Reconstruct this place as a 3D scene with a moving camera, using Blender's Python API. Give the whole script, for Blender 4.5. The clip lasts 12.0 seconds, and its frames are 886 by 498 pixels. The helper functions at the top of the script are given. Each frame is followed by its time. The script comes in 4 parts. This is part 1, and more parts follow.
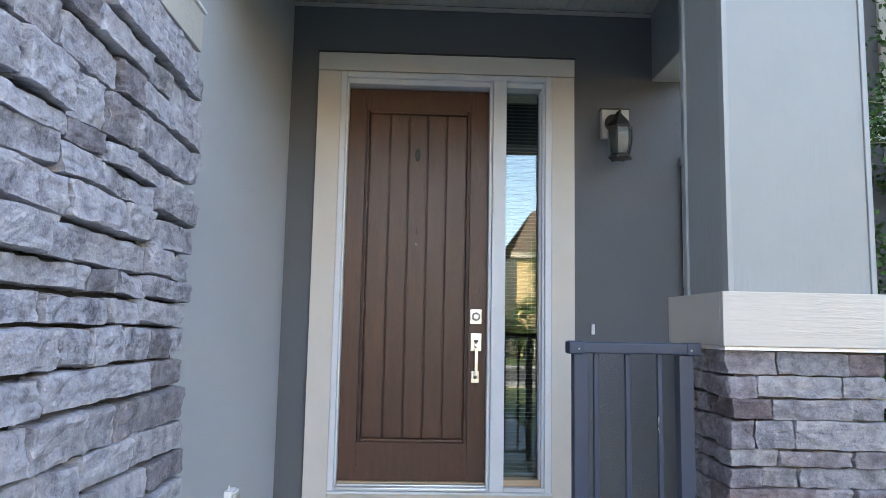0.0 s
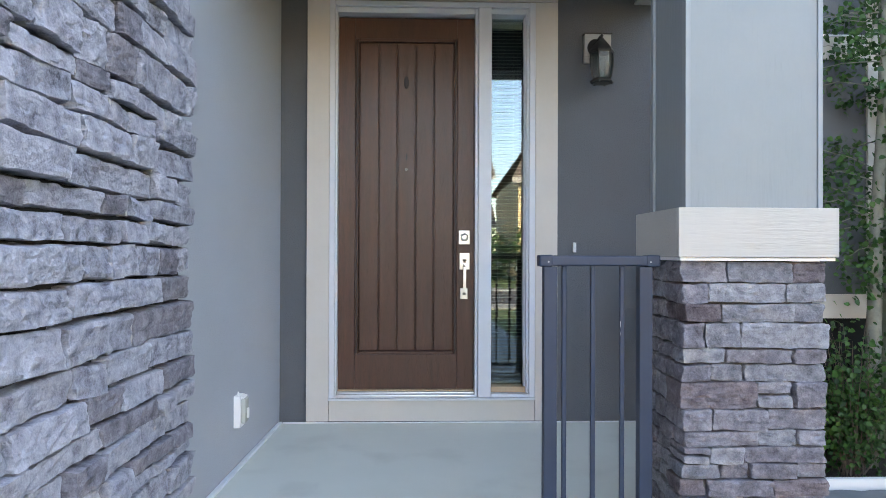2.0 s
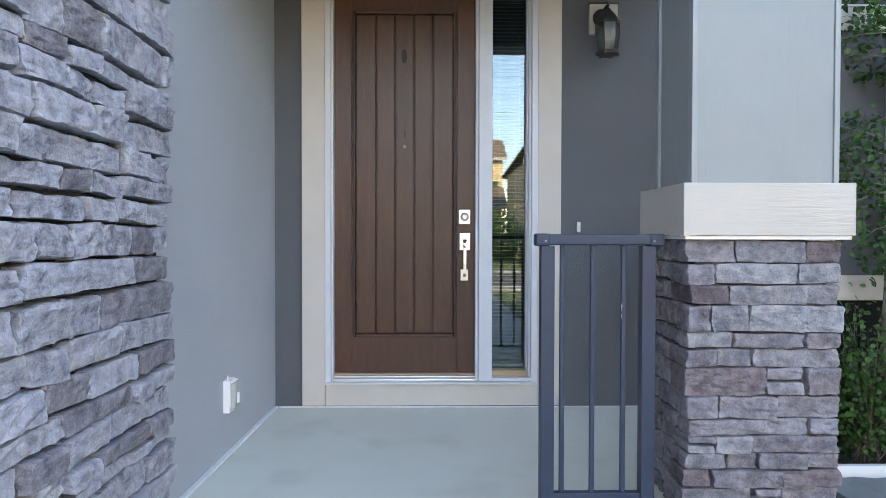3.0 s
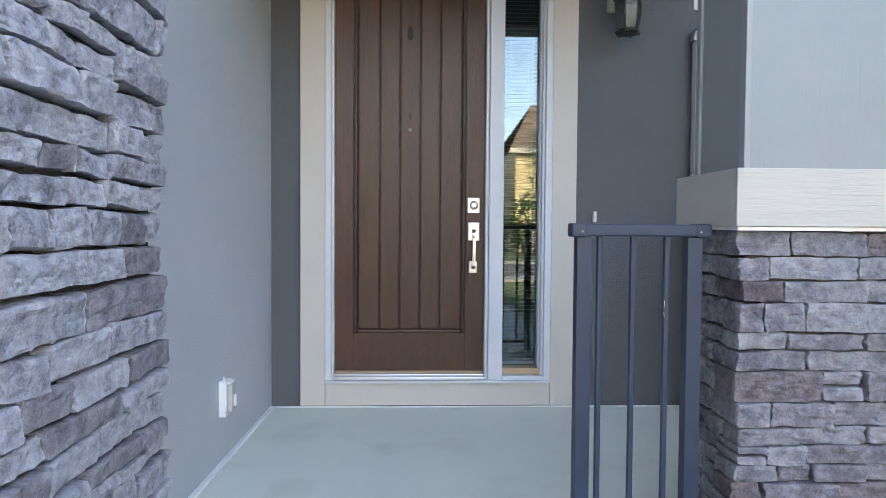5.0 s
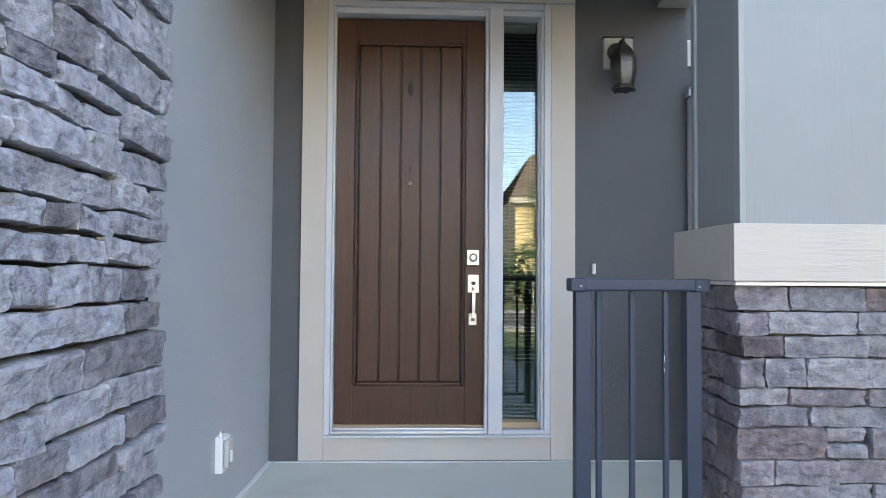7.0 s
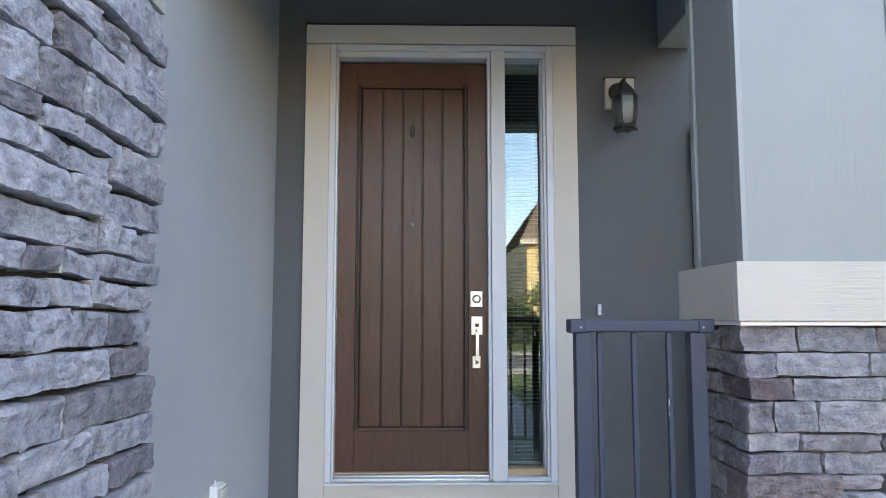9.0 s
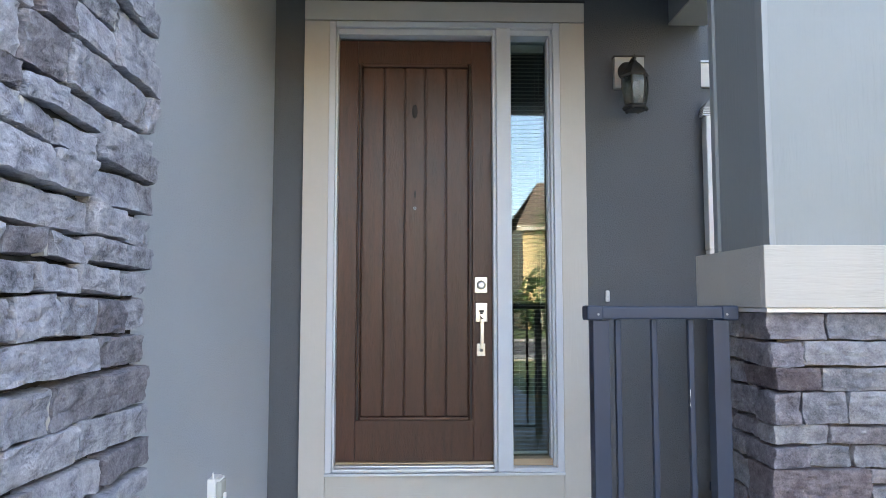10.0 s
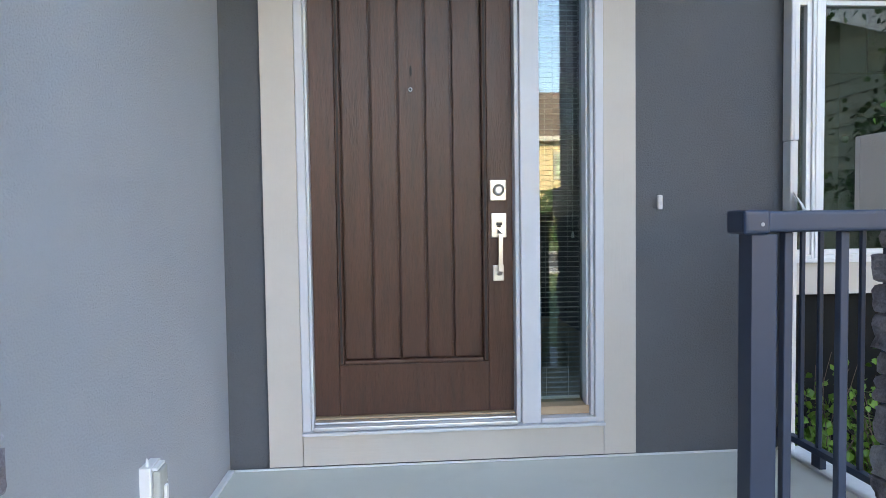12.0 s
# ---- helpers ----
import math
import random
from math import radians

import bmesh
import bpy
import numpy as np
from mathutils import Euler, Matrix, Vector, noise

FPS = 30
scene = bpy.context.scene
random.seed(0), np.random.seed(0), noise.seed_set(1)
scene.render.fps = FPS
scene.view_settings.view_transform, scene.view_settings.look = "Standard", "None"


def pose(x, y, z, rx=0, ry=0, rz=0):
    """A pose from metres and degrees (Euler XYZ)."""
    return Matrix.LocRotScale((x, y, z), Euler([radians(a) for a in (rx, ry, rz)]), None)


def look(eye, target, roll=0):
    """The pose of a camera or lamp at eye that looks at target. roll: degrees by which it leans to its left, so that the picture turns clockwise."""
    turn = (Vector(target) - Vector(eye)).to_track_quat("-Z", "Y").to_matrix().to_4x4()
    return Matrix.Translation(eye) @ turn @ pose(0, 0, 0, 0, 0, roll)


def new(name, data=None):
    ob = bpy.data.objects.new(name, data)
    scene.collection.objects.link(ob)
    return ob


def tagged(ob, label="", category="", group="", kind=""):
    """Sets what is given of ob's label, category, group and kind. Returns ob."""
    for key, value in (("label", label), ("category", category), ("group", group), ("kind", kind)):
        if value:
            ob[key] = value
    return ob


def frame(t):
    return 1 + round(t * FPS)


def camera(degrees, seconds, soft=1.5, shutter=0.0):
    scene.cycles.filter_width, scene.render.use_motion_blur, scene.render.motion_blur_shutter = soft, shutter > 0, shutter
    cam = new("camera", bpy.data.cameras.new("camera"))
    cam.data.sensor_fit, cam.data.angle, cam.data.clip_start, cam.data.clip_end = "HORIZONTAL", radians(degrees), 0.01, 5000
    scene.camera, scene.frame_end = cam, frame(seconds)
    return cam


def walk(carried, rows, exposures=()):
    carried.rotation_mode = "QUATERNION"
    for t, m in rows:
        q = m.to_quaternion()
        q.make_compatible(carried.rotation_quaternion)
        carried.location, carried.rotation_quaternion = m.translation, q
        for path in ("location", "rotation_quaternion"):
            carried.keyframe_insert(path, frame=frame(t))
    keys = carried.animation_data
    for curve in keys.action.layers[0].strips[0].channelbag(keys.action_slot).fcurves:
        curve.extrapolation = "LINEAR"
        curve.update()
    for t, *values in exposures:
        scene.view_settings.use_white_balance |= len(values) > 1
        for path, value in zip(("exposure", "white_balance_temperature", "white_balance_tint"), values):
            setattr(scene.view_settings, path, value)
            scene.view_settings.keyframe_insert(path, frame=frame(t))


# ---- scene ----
cam = camera(65.1, 12.0, 0.8)
PATH = [
    (0, (-0.17, 0.714, 1.137), (-0.1, 2.7, 1.36), 1.1),
    (0.5, (-0.148, 0.572, 1.125), (-0.082, 2.561, 1.318), 0.8),
    (1, (-0.141, 0.494, 1.117), (-0.072, 2.488, 1.251), 0.5),
    (1.5, (-0.124, 0.434, 1.106), (-0.053, 2.432, 1.172), 0.3),
    (2, (-0.09, 0.476, 1.102), (-0.026, 2.475, 1.113), 0.2),
    (2.5, (-0.041, 0.557, 1.095), (0.007, 2.557, 1.073), 0.0),
    (3, (-0.007, 0.615, 1.09), (0.023, 2.614, 1.049), 0.1),
    (5, (-0.151, 0.881, 1.087), (-0.072, 2.878, 1.017), 0.4),
    (5.5, (-0.155, 0.86, 1.089), (-0.069, 2.858, 1.045), 0.7),
    (6, (-0.162, 0.836, 1.095), (-0.076, 2.834, 1.088), 0.8),
    (6.5, (-0.161, 0.85, 1.099), (-0.075, 2.848, 1.13), 0.6),
    (7, (-0.147, 0.87, 1.108), (-0.07, 2.867, 1.178), 0.4),
    (7.5, (-0.113, 0.88, 1.114), (-0.056, 2.876, 1.237), 0.3),
    (9.5, (-0.088, 0.953, 1.106), (-0.047, 2.944, 1.298), 0.0),
    (10, (-0.134, 1.041, 1.107), (-0.079, 3.034, 1.259), 0.0),
    (10.5, (-0.107, 1.243, 1.097), (-0.071, 3.239, 1.222), 0.1),
    (11, (-0.109, 1.472, 1.103), (-0.086, 3.47, 1.195), -0.1),
    (11.5, (-0.229, 1.74, 1.111), (-0.164, 3.739, 1.132), -0.5),
    (12, (-0.299, 1.966, 1.092), (-0.141, 3.958, 0.997), -0.8),
]
walk(cam, [(t, look(eye, target, roll)) for t, eye, target, roll in PATH], [(0, 3.58, 7800, 17), (9.5, 3.60, 7800, 17), (10.5, 3.64, 7800, 17), (11.5, 3.74, 7800, 17), (12, 3.72, 7800, 17)])

# ---- sky, sun ----
SUN_EL, SUN_AZ = 22.0, 45.0          # the low sun stands behind the house, so the porch lies in open shade
world = bpy.data.worlds.new("sky")
scene.world = world
world.use_nodes = True
wn = world.node_tree
sky = wn.nodes.new("ShaderNodeTexSky")
sky.sky_type, sky.sun_disc = "NISHITA", False
sky.sun_elevation, sky.sun_rotation = radians(SUN_EL), radians(SUN_AZ)
wn.links.new(sky.outputs[0], wn.nodes["Background"].inputs[0])
wn.nodes["Background"].inputs[1].default_value = 0.15
sun = bpy.data.lights.new("sun", "SUN")
sun.energy, sun.angle, sun.color = 4.5, radians(0.5), (1.0, 0.80, 0.56)
sun_ob = new("sun", sun)
_sd = Vector((math.sin(radians(SUN_AZ)) * math.cos(radians(SUN_EL)), math.cos(radians(SUN_AZ)) * math.cos(radians(SUN_EL)), math.sin(radians(SUN_EL))))
sun_ob.matrix_world = look(_sd * 50, (0, 0, 0))


# ---- materials ----
def mat(name, c1, c2, scale=3.0, rough=0.6, bump=0.2, grain=120.0, stretch=(1, 1, 1), metal=0.0, blotch=0.8, island=0.0, objects=0.0,
        spec=0.5, dirt=None, dirt_scale=1.5, dist=0.002, coat=0.0, span=(0.25, 0.75)):
    """Two-scale procedural paint, stone or wood: blotches, grain and a fine bump."""
    m = bpy.data.materials.new(name)
    m.use_nodes = True
    t = m.node_tree
    N, L = t.nodes, t.links
    b = N["Principled BSDF"]
    b.inputs["Roughness"].default_value, b.inputs["Metallic"].default_value = rough, metal
    b.inputs["Specular IOR Level"].default_value = spec
    b.inputs["Coat Weight"].default_value = coat
    tc = N.new("ShaderNodeTexCoord")
    mp = N.new("ShaderNodeMapping")
    mp.inputs["Scale"].default_value = stretch
    L.new(tc.outputs["Object"], mp.inputs[0])
    n1 = N.new("ShaderNodeTexNoise")
    n1.inputs["Scale"].default_value, n1.inputs["Detail"].default_value, n1.inputs["Roughness"].default_value = scale, 6, 0.6
    L.new(mp.outputs[0], n1.inputs[0])
    n2 = N.new("ShaderNodeTexNoise")
    n2.inputs["Scale"].default_value, n2.inputs["Detail"].default_value, n2.inputs["Roughness"].default_value = grain, 5, 0.65
    L.new(mp.outputs[0], n2.inputs[0])
    mixf = N.new("ShaderNodeMix")
    mixf.inputs[0].default_value = 1 - blotch
    L.new(n1.outputs[0], mixf.inputs[2]), L.new(n2.outputs[0], mixf.inputs[3])
    fac = mixf.outputs[0]
    for amount, node, out in ((island, "ShaderNodeNewGeometry", "Random Per Island"), (objects, "ShaderNodeObjectInfo", "Random")):
        if amount:
            r = N.new(node)
            mm = N.new("ShaderNodeMix")
            mm.inputs[0].default_value = amount
            L.new(fac, mm.inputs[2]), L.new(r.outputs[out], mm.inputs[3])
            fac = mm.outputs[0]
    ramp = N.new("ShaderNodeValToRGB")
    ramp.color_ramp.elements[0].position, ramp.color_ramp.elements[1].position = span
    ramp.color_ramp.elements[0].color, ramp.color_ramp.elements[1].color = (*c1, 1), (*c2, 1)
    L.new(fac, ramp.inputs[0])
    col = ramp.outputs[0]
    if dirt:
        n3 = N.new("ShaderNodeTexNoise")
        n3.inputs["Scale"].default_value, n3.inputs["Detail"].default_value = dirt_scale, 8
        L.new(tc.outputs["Object"], n3.inputs[0])
        r3 = N.new("ShaderNodeValToRGB")
        r3.color_ramp.elements[0].position, r3.color_ramp.elements[1].position = 0.55, 0.75
        L.new(n3.outputs[0], r3.inputs[0])
        md = N.new("ShaderNodeMix")
        md.data_type = "RGBA"
        md.inputs[7].default_value = (*dirt, 1)
        L.new(r3.outputs[0], md.inputs[0]), L.new(col, md.inputs[6])
        col = md.outputs[2]
    L.new(col, b.inputs["Base Color"])
    rr = N.new("ShaderNodeMapRange")
    rr.inputs[3].default_value, rr.inputs[4].default_value = max(0.02, rough - 0.1), min(1, rough + 0.1)
    L.new(n1.outputs[0], rr.inputs[0]), L.new(rr.outputs[0], b.inputs["Roughness"])
    if bump:
        bp = N.new("ShaderNodeBump")
        bp.inputs["Strength"].default_value, bp.inputs["Distance"].default_value = bump, dist
        L.new(n2.outputs[0], bp.inputs["Height"]), L.new(bp.outputs[0], b.inputs["Normal"])
    return m


def stone_mat(name, dark, mid, pale):
    """Cast ledge stone: cloudy pigment, pale dusting, pits and fine cracks."""
    m = bpy.data.materials.new(name)
    m.use_nodes = True
    t = m.node_tree
    N, L = t.nodes, t.links
    b = N["Principled BSDF"]
    b.inputs["Roughness"].default_value, b.inputs["Specular IOR Level"].default_value = 0.88, 0.3
    tc, oi = N.new("ShaderNodeTexCoord"), N.new("ShaderNodeObjectInfo")
    shift = N.new("ShaderNodeVectorMath")
    shift.operation = "ADD"
    sc = N.new("ShaderNodeVectorMath")
    sc.operation = "SCALE"
    sc.inputs[0].default_value = (7.0, 11.0, 5.0)
    L.new(oi.outputs["Random"], sc.inputs["Scale"]), L.new(tc.outputs["Object"], shift.inputs[0]), L.new(sc.outputs[0], shift.inputs[1])

    def tex(scale, detail, rough=0.6, dis=0.0):
        n = N.new("ShaderNodeTexNoise")
        n.inputs["Scale"].default_value, n.inputs["Detail"].default_value = scale, detail
        n.inputs["Roughness"].default_value, n.inputs["Distortion"].default_value = rough, dis
        L.new(shift.outputs[0], n.inputs[0])
        return n.outputs[0]

    cloud, fine, pit = tex(19, 8, 0.68, 0.0), tex(170, 4, 0.6), tex(38, 6, 0.68, 0.0)
    flat = N.new("ShaderNodeMapping")
    flat.inputs["Scale"].default_value = (1.0, 1.0, 3.4)
    L.new(shift.outputs[0], flat.inputs[0])
    strata = N.new("ShaderNodeTexNoise")
    strata.noise_type = "RIDGED_MULTIFRACTAL"
    strata.inputs["Scale"].default_value, strata.inputs["Detail"].default_value, strata.inputs["Distortion"].default_value = 16, 8, 0.0
    L.new(flat.outputs[0], strata.inputs[0])
    a = N.new("ShaderNodeMix")
    a.inputs[0].default_value = 0.28
    L.new(cloud, a.inputs[2]), L.new(fine, a.inputs[3])
    r = N.new("ShaderNodeMapRange")
    r.inputs[3].default_value, r.inputs[4].default_value = -0.05, 0.05
    L.new(oi.outputs["Random"], r.inputs[0])
    add = N.new("ShaderNodeMath")
    L.new(a.outputs[0], add.inputs[0]), L.new(r.outputs[0], add.inputs[1])
    ramp = N.new("ShaderNodeValToRGB")
    e = ramp.color_ramp.elements
    e[0].position, e[0].color, e[1].position, e[1].color = 0.30, (*dark, 1), 0.73, (*pale, 1)
    k = e.new(0.48)
    k.color = (*mid, 1)
    geo = N.new("ShaderNodeNewGeometry")
    worn = N.new("ShaderNodeMapRange")
    worn.inputs[1].default_value, worn.inputs[2].default_value, worn.inputs[3].default_value, worn.inputs[4].default_value = 0.52, 0.66, 0.0, 0.16
    L.new(geo.outputs["Pointiness"], worn.inputs[0])
    add2 = N.new("ShaderNodeMath")
    L.new(add.outputs[0], add2.inputs[0]), L.new(worn.outputs[0], add2.inputs[1])
    L.new(add2.outputs[0], ramp.inputs[0]), L.new(ramp.outputs[0], b.inputs["Base Color"])
    speck = N.new("ShaderNodeMapRange")
    speck.inputs[1].default_value, speck.inputs[2].default_value, speck.inputs[4].default_value = 0.66, 0.76, 0.42
    L.new(pit, speck.inputs[0])
    dust = N.new("ShaderNodeMix")
    dust.data_type = "RGBA"
    dust.inputs[7].default_value = (0.52, 0.52, 0.55, 1)
    L.new(speck.outputs[0], dust.inputs[0]), L.new(ramp.outputs[0], dust.inputs[6]), L.new(dust.outputs[2], b.inputs["Base Color"])
    h = N.new("ShaderNodeMath")
    h.operation = "MULTIPLY_ADD"
    h.inputs[1].default_value = 0.26
    L.new(fine, h.inputs[0]), L.new(pit, h.inputs[2])
    h2 = N.new("ShaderNodeMath")
    h2.operation = "MULTIPLY_ADD"
    h2.inputs[1].default_value = 0.7
    L.new(cloud, h2.inputs[0]), L.new(h.outputs[0], h2.inputs[2])
    h3 = N.new("ShaderNodeMath")
    h3.operation = "MULTIPLY_ADD"
    h3.inputs[1].default_value = -0.62
    L.new(strata.outputs[0], h3.inputs[0]), L.new(h2.outputs[0], h3.inputs[2])
    bp = N.new("ShaderNodeBump")
    bp.inputs["Strength"].default_value, bp.inputs["Distance"].default_value = 1.0, 0.012
    L.new(h3.outputs[0], bp.inputs["Height"]), L.new(bp.outputs[0], b.inputs["Normal"])
    return m


def wood_paint(name, c1, c2, axis, rough=0.5, bump=0.6, scale=95.0, dist=0.002):
    """Fibre-cement board, embossed with cedar grain along one axis, painted."""
    m = mat(name, c1, c2, 4.0, rough, 0, 60)
    t = m.node_tree
    N, L = t.nodes, t.links
    tc = N.new("ShaderNodeTexCoord")
    mp = N.new("ShaderNodeMapping")
    mp.inputs["Scale"].default_value = [0.09 if i == axis else 1.0 for i in range(3)]
    L.new(tc.outputs["Object"], mp.inputs[0])
    n = N.new("ShaderNodeTexNoise")
    n.inputs["Scale"].default_value, n.inputs["Detail"].default_value, n.inputs["Distortion"].default_value = scale, 3.0, 0.35
    L.new(mp.outputs[0], n.inputs[0])
    g = N.new("ShaderNodeTexNoise")
    g.inputs["Scale"].default_value = 5.0
    L.new(tc.outputs["Object"], g.inputs[0])
    gr = N.new("ShaderNodeMapRange")
    gr.inputs[1].default_value, gr.inputs[2].default_value, gr.inputs[3].default_value = 0.40, 0.62, 0.25
    L.new(g.outputs[0], gr.inputs[0])
    pw = N.new("ShaderNodeMath")
    pw.operation = "MULTIPLY"
    L.new(n.outputs[0], pw.inputs[0]), L.new(gr.outputs[0], pw.inputs[1])
    bp = N.new("ShaderNodeBump")
    bp.inputs["Strength"].default_value, bp.inputs["Distance"].default_value = bump, dist
    L.new(pw.outputs[0], bp.inputs["Height"]), L.new(bp.outputs[0], N["Principled BSDF"].inputs["Normal"])
    return m


def glass(name, mirror, tint=(0.85, 0.9, 0.87), rough=0.0, sheen=(1, 1, 1)):
    """Coated window glass: a mirror part and a clear part."""
    m = bpy.data.materials.new(name)
    m.use_nodes = True
    t = m.node_tree
    t.nodes.clear()
    out, mix = t.nodes.new("ShaderNodeOutputMaterial"), t.nodes.new("ShaderNodeMixShader")
    tr, gl = t.nodes.new("ShaderNodeBsdfTransparent"), t.nodes.new("ShaderNodeBsdfGlossy")
    tr.inputs[0].default_value, gl.inputs[0].default_value = (*tint, 1), (*sheen, 1)
    gl.inputs["Roughness"].default_value = rough
    mix.inputs[0].default_value = mirror
    t.links.new(tr.outputs[0], mix.inputs[1]), t.links.new(gl.outputs[0], mix.inputs[2]), t.links.new(mix.outputs[0], out.inputs[0])
    return m


# same paint as the door wall, lightened to carry the brighter light there
M_STUCCO_L = mat("stucco_lit_grey", (0.36, 0.385, 0.42), (0.40, 0.425, 0.46), 2.0, 0.8, 1.0, 120, dist=0.005, blotch=0.7)
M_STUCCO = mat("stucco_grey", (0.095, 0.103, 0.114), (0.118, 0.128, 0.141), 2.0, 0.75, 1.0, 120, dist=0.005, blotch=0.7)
M_COL = wood_paint("panel_pale_blue_grey", (0.205, 0.235, 0.25), (0.235, 0.265, 0.28), 2, 0.5, 0.6, 60, 0.005)
M_EDGE = mat("edge_trim_pale_grey", (0.24, 0.268, 0.285), (0.27, 0.30, 0.318), 5, 0.5, 0.1)
M_BEIGE_V = wood_paint("trim_beige_upright", (0.54, 0.505, 0.46), (0.60, 0.56, 0.515), 2, 0.55, 0.5)
M_BEIGE_H = wood_paint("trim_beige_level", (0.54, 0.505, 0.46), (0.60, 0.56, 0.515), 0, 0.55, 0.5)
M_CREAM_H = wood_paint("trim_cream_level", (0.41, 0.40, 0.375), (0.46, 0.445, 0.42), 0, 0.55, 0.9, 85, 0.005)
M_WHITE = mat("white_paint", (0.58, 0.60, 0.635), (0.65, 0.67, 0.705), 6, 0.4, 0.05, 80)
M_VINYL = mat("white_vinyl", (0.74, 0.74, 0.74), (0.80, 0.80, 0.80), 6, 0.35, 0.03, 80)
M_DOOR = mat("stained_wood", (0.022, 0.009, 0.005), (0.132, 0.048, 0.027), 5, 0.36, 1.0, 44, (6, 6, 0.6), blotch=0.55, spec=0.55, dist=0.003, span=(0.20, 0.84), coat=0.14)
M_DOOR.node_tree.nodes["Principled BSDF"].inputs["Coat Roughness"].default_value = 0.38
# near-black brown that paints the shade of a groove
M_SEAM = mat("seam_shade_brown", (0.010, 0.005, 0.004), (0.020, 0.010, 0.008), 9, 0.6, 0.2)
M_STEEL = mat("satin_nickel", (0.62, 0.61, 0.58), (0.72, 0.71, 0.68), 30, 0.32, 0.05, 300, metal=1.0)
M_SILL = mat("aluminium_sill", (0.55, 0.55, 0.56), (0.66, 0.66, 0.67), 12, 0.35, 0.05, 200, metal=0.8)
M_TAN = mat("bare_pine", (0.42, 0.29, 0.17), (0.55, 0.40, 0.26), 8, 0.6, 0.2, 40, (0.4, 4, 8))
M_RAIL = mat("rail_blue_black_paint", (0.019, 0.033, 0.062), (0.026, 0.043, 0.078), 8, 0.45, 0.06, 220, spec=0.36)
M_PALE = mat("pale_fleck", (0.6, 0.6, 0.6), (0.75, 0.75, 0.75), 40, 0.5, 0.1)
M_FLOOR = mat("painted_concrete", (0.56, 0.575, 0.515), (0.64, 0.65, 0.585), 1.6, 0.55, 0.12, 130, dirt=(0.50, 0.51, 0.455), dirt_scale=2.2)
M_CONC = mat("concrete", (0.22, 0.22, 0.215), (0.30, 0.30, 0.29), 2.5, 0.85, 0.3, 160, dirt=(0.26, 0.26, 0.25))
M_CAULK = mat("white_caulk", (0.62, 0.64, 0.65), (0.75, 0.77, 0.78), 30, 0.5, 0.3, 90)
M_STONE = stone_mat("ledge_stone", (0.090, 0.091, 0.112), (0.32, 0.323, 0.372), (0.57, 0.575, 0.63))
M_STONE2 = stone_mat("ledge_stone_mauve", (0.068, 0.064, 0.078), (0.182, 0.172, 0.200), (0.38, 0.368, 0.405))
M_STONE3 = stone_mat("ledge_stone_brown", (0.062, 0.050, 0.058), (0.135, 0.112, 0.126), (0.29, 0.255, 0.275))
M_STONE4 = stone_mat("ledge_stone_blue_grey", (0.076, 0.079, 0.096), (0.210, 0.212, 0.242), (0.42, 0.425, 0.46))
M_MORTAR = mat("mortar", (0.34, 0.33, 0.32), (0.52, 0.50, 0.48), 12, 0.95, 0.8, 90)
M_JOINT = mat("grey_mortar", (0.085, 0.083, 0.084), (0.15, 0.146, 0.145), 12, 0.95, 0.8, 90)
# mortar darkened to near black: the shade in the stone gaps is painted
M_GAP = mat("mortar_gap_shade", (0.03, 0.03, 0.031), (0.06, 0.059, 0.06), 12, 0.95, 0.8, 90)
M_SOFFIT = mat("soffit_beige_metal", (0.38, 0.37, 0.34), (0.43, 0.42, 0.39), 3, 0.5, 0.05)
M_DARKMETAL = mat("dark_bronze", (0.030, 0.029, 0.028), (0.055, 0.052, 0.050), 30, 0.45, 0.2, 200, metal=0.4)
M_SLAT = mat("blind_slat_ivory", (0.44, 0.445, 0.415), (0.50, 0.505, 0.47), 8, 0.5, 0.05)
# dark colour stands in for the lack of light indoors
M_ROOM = mat("room_wall_dimmed", (0.10, 0.095, 0.09), (0.12, 0.115, 0.11), 3, 0.9, 0.05)
# near-black base colour carries the deep shade low on this wall
M_FOUND = mat("foundation_shade_black", (0.003, 0.003, 0.003), (0.006, 0.006, 0.006), 6, 0.9, 0.5, 60)
M_MULCH = mat("bark_mulch", (0.018, 0.013, 0.010), (0.06, 0.045, 0.035), 30, 0.95, 1.0, 70, dist=0.02)
M_LAWN = mat("lawn", (0.035, 0.065, 0.015), (0.075, 0.115, 0.03), 4, 0.9, 1.0, 60, dist=0.02)
M_ASPHALT = mat("asphalt", (0.04, 0.04, 0.042), (0.06, 0.06, 0.062), 3, 0.9, 0.5, 200)
M_BARK = mat("aspen_bark", (0.15, 0.15, 0.12), (0.27, 0.265, 0.22), 14, 0.85, 0.6, 60, dirt=(0.07, 0.065, 0.055), dirt_scale=9)
M_TWIG = mat("dry_twig", (0.09, 0.065, 0.05), (0.18, 0.14, 0.11), 20, 0.9, 0.3)
M_SLATE = mat("flagstone", (0.16, 0.17, 0.18), (0.24, 0.25, 0.26), 8, 0.8, 0.5, 60)
M_SIDE_GREEN = mat("lap_siding_dark_green", (0.085, 0.11, 0.075), (0.11, 0.14, 0.095), 2, 0.7, 0.2, 50)
M_SIDE_G = mat("lap_siding_gold", (0.46, 0.36, 0.20), (0.52, 0.42, 0.25), 2, 0.7, 0.2, 50)
M_SHINGLE = mat("shingles_brown", (0.10, 0.075, 0.055), (0.17, 0.13, 0.10), 12, 0.95, 0.6, 30)
# grey copy of the white pipe: shade at the elbow put into colour
M_PIPE = mat("pipe_shaded_grey", (0.20, 0.20, 0.20), (0.24, 0.24, 0.24), 5, 0.5, 0.1)
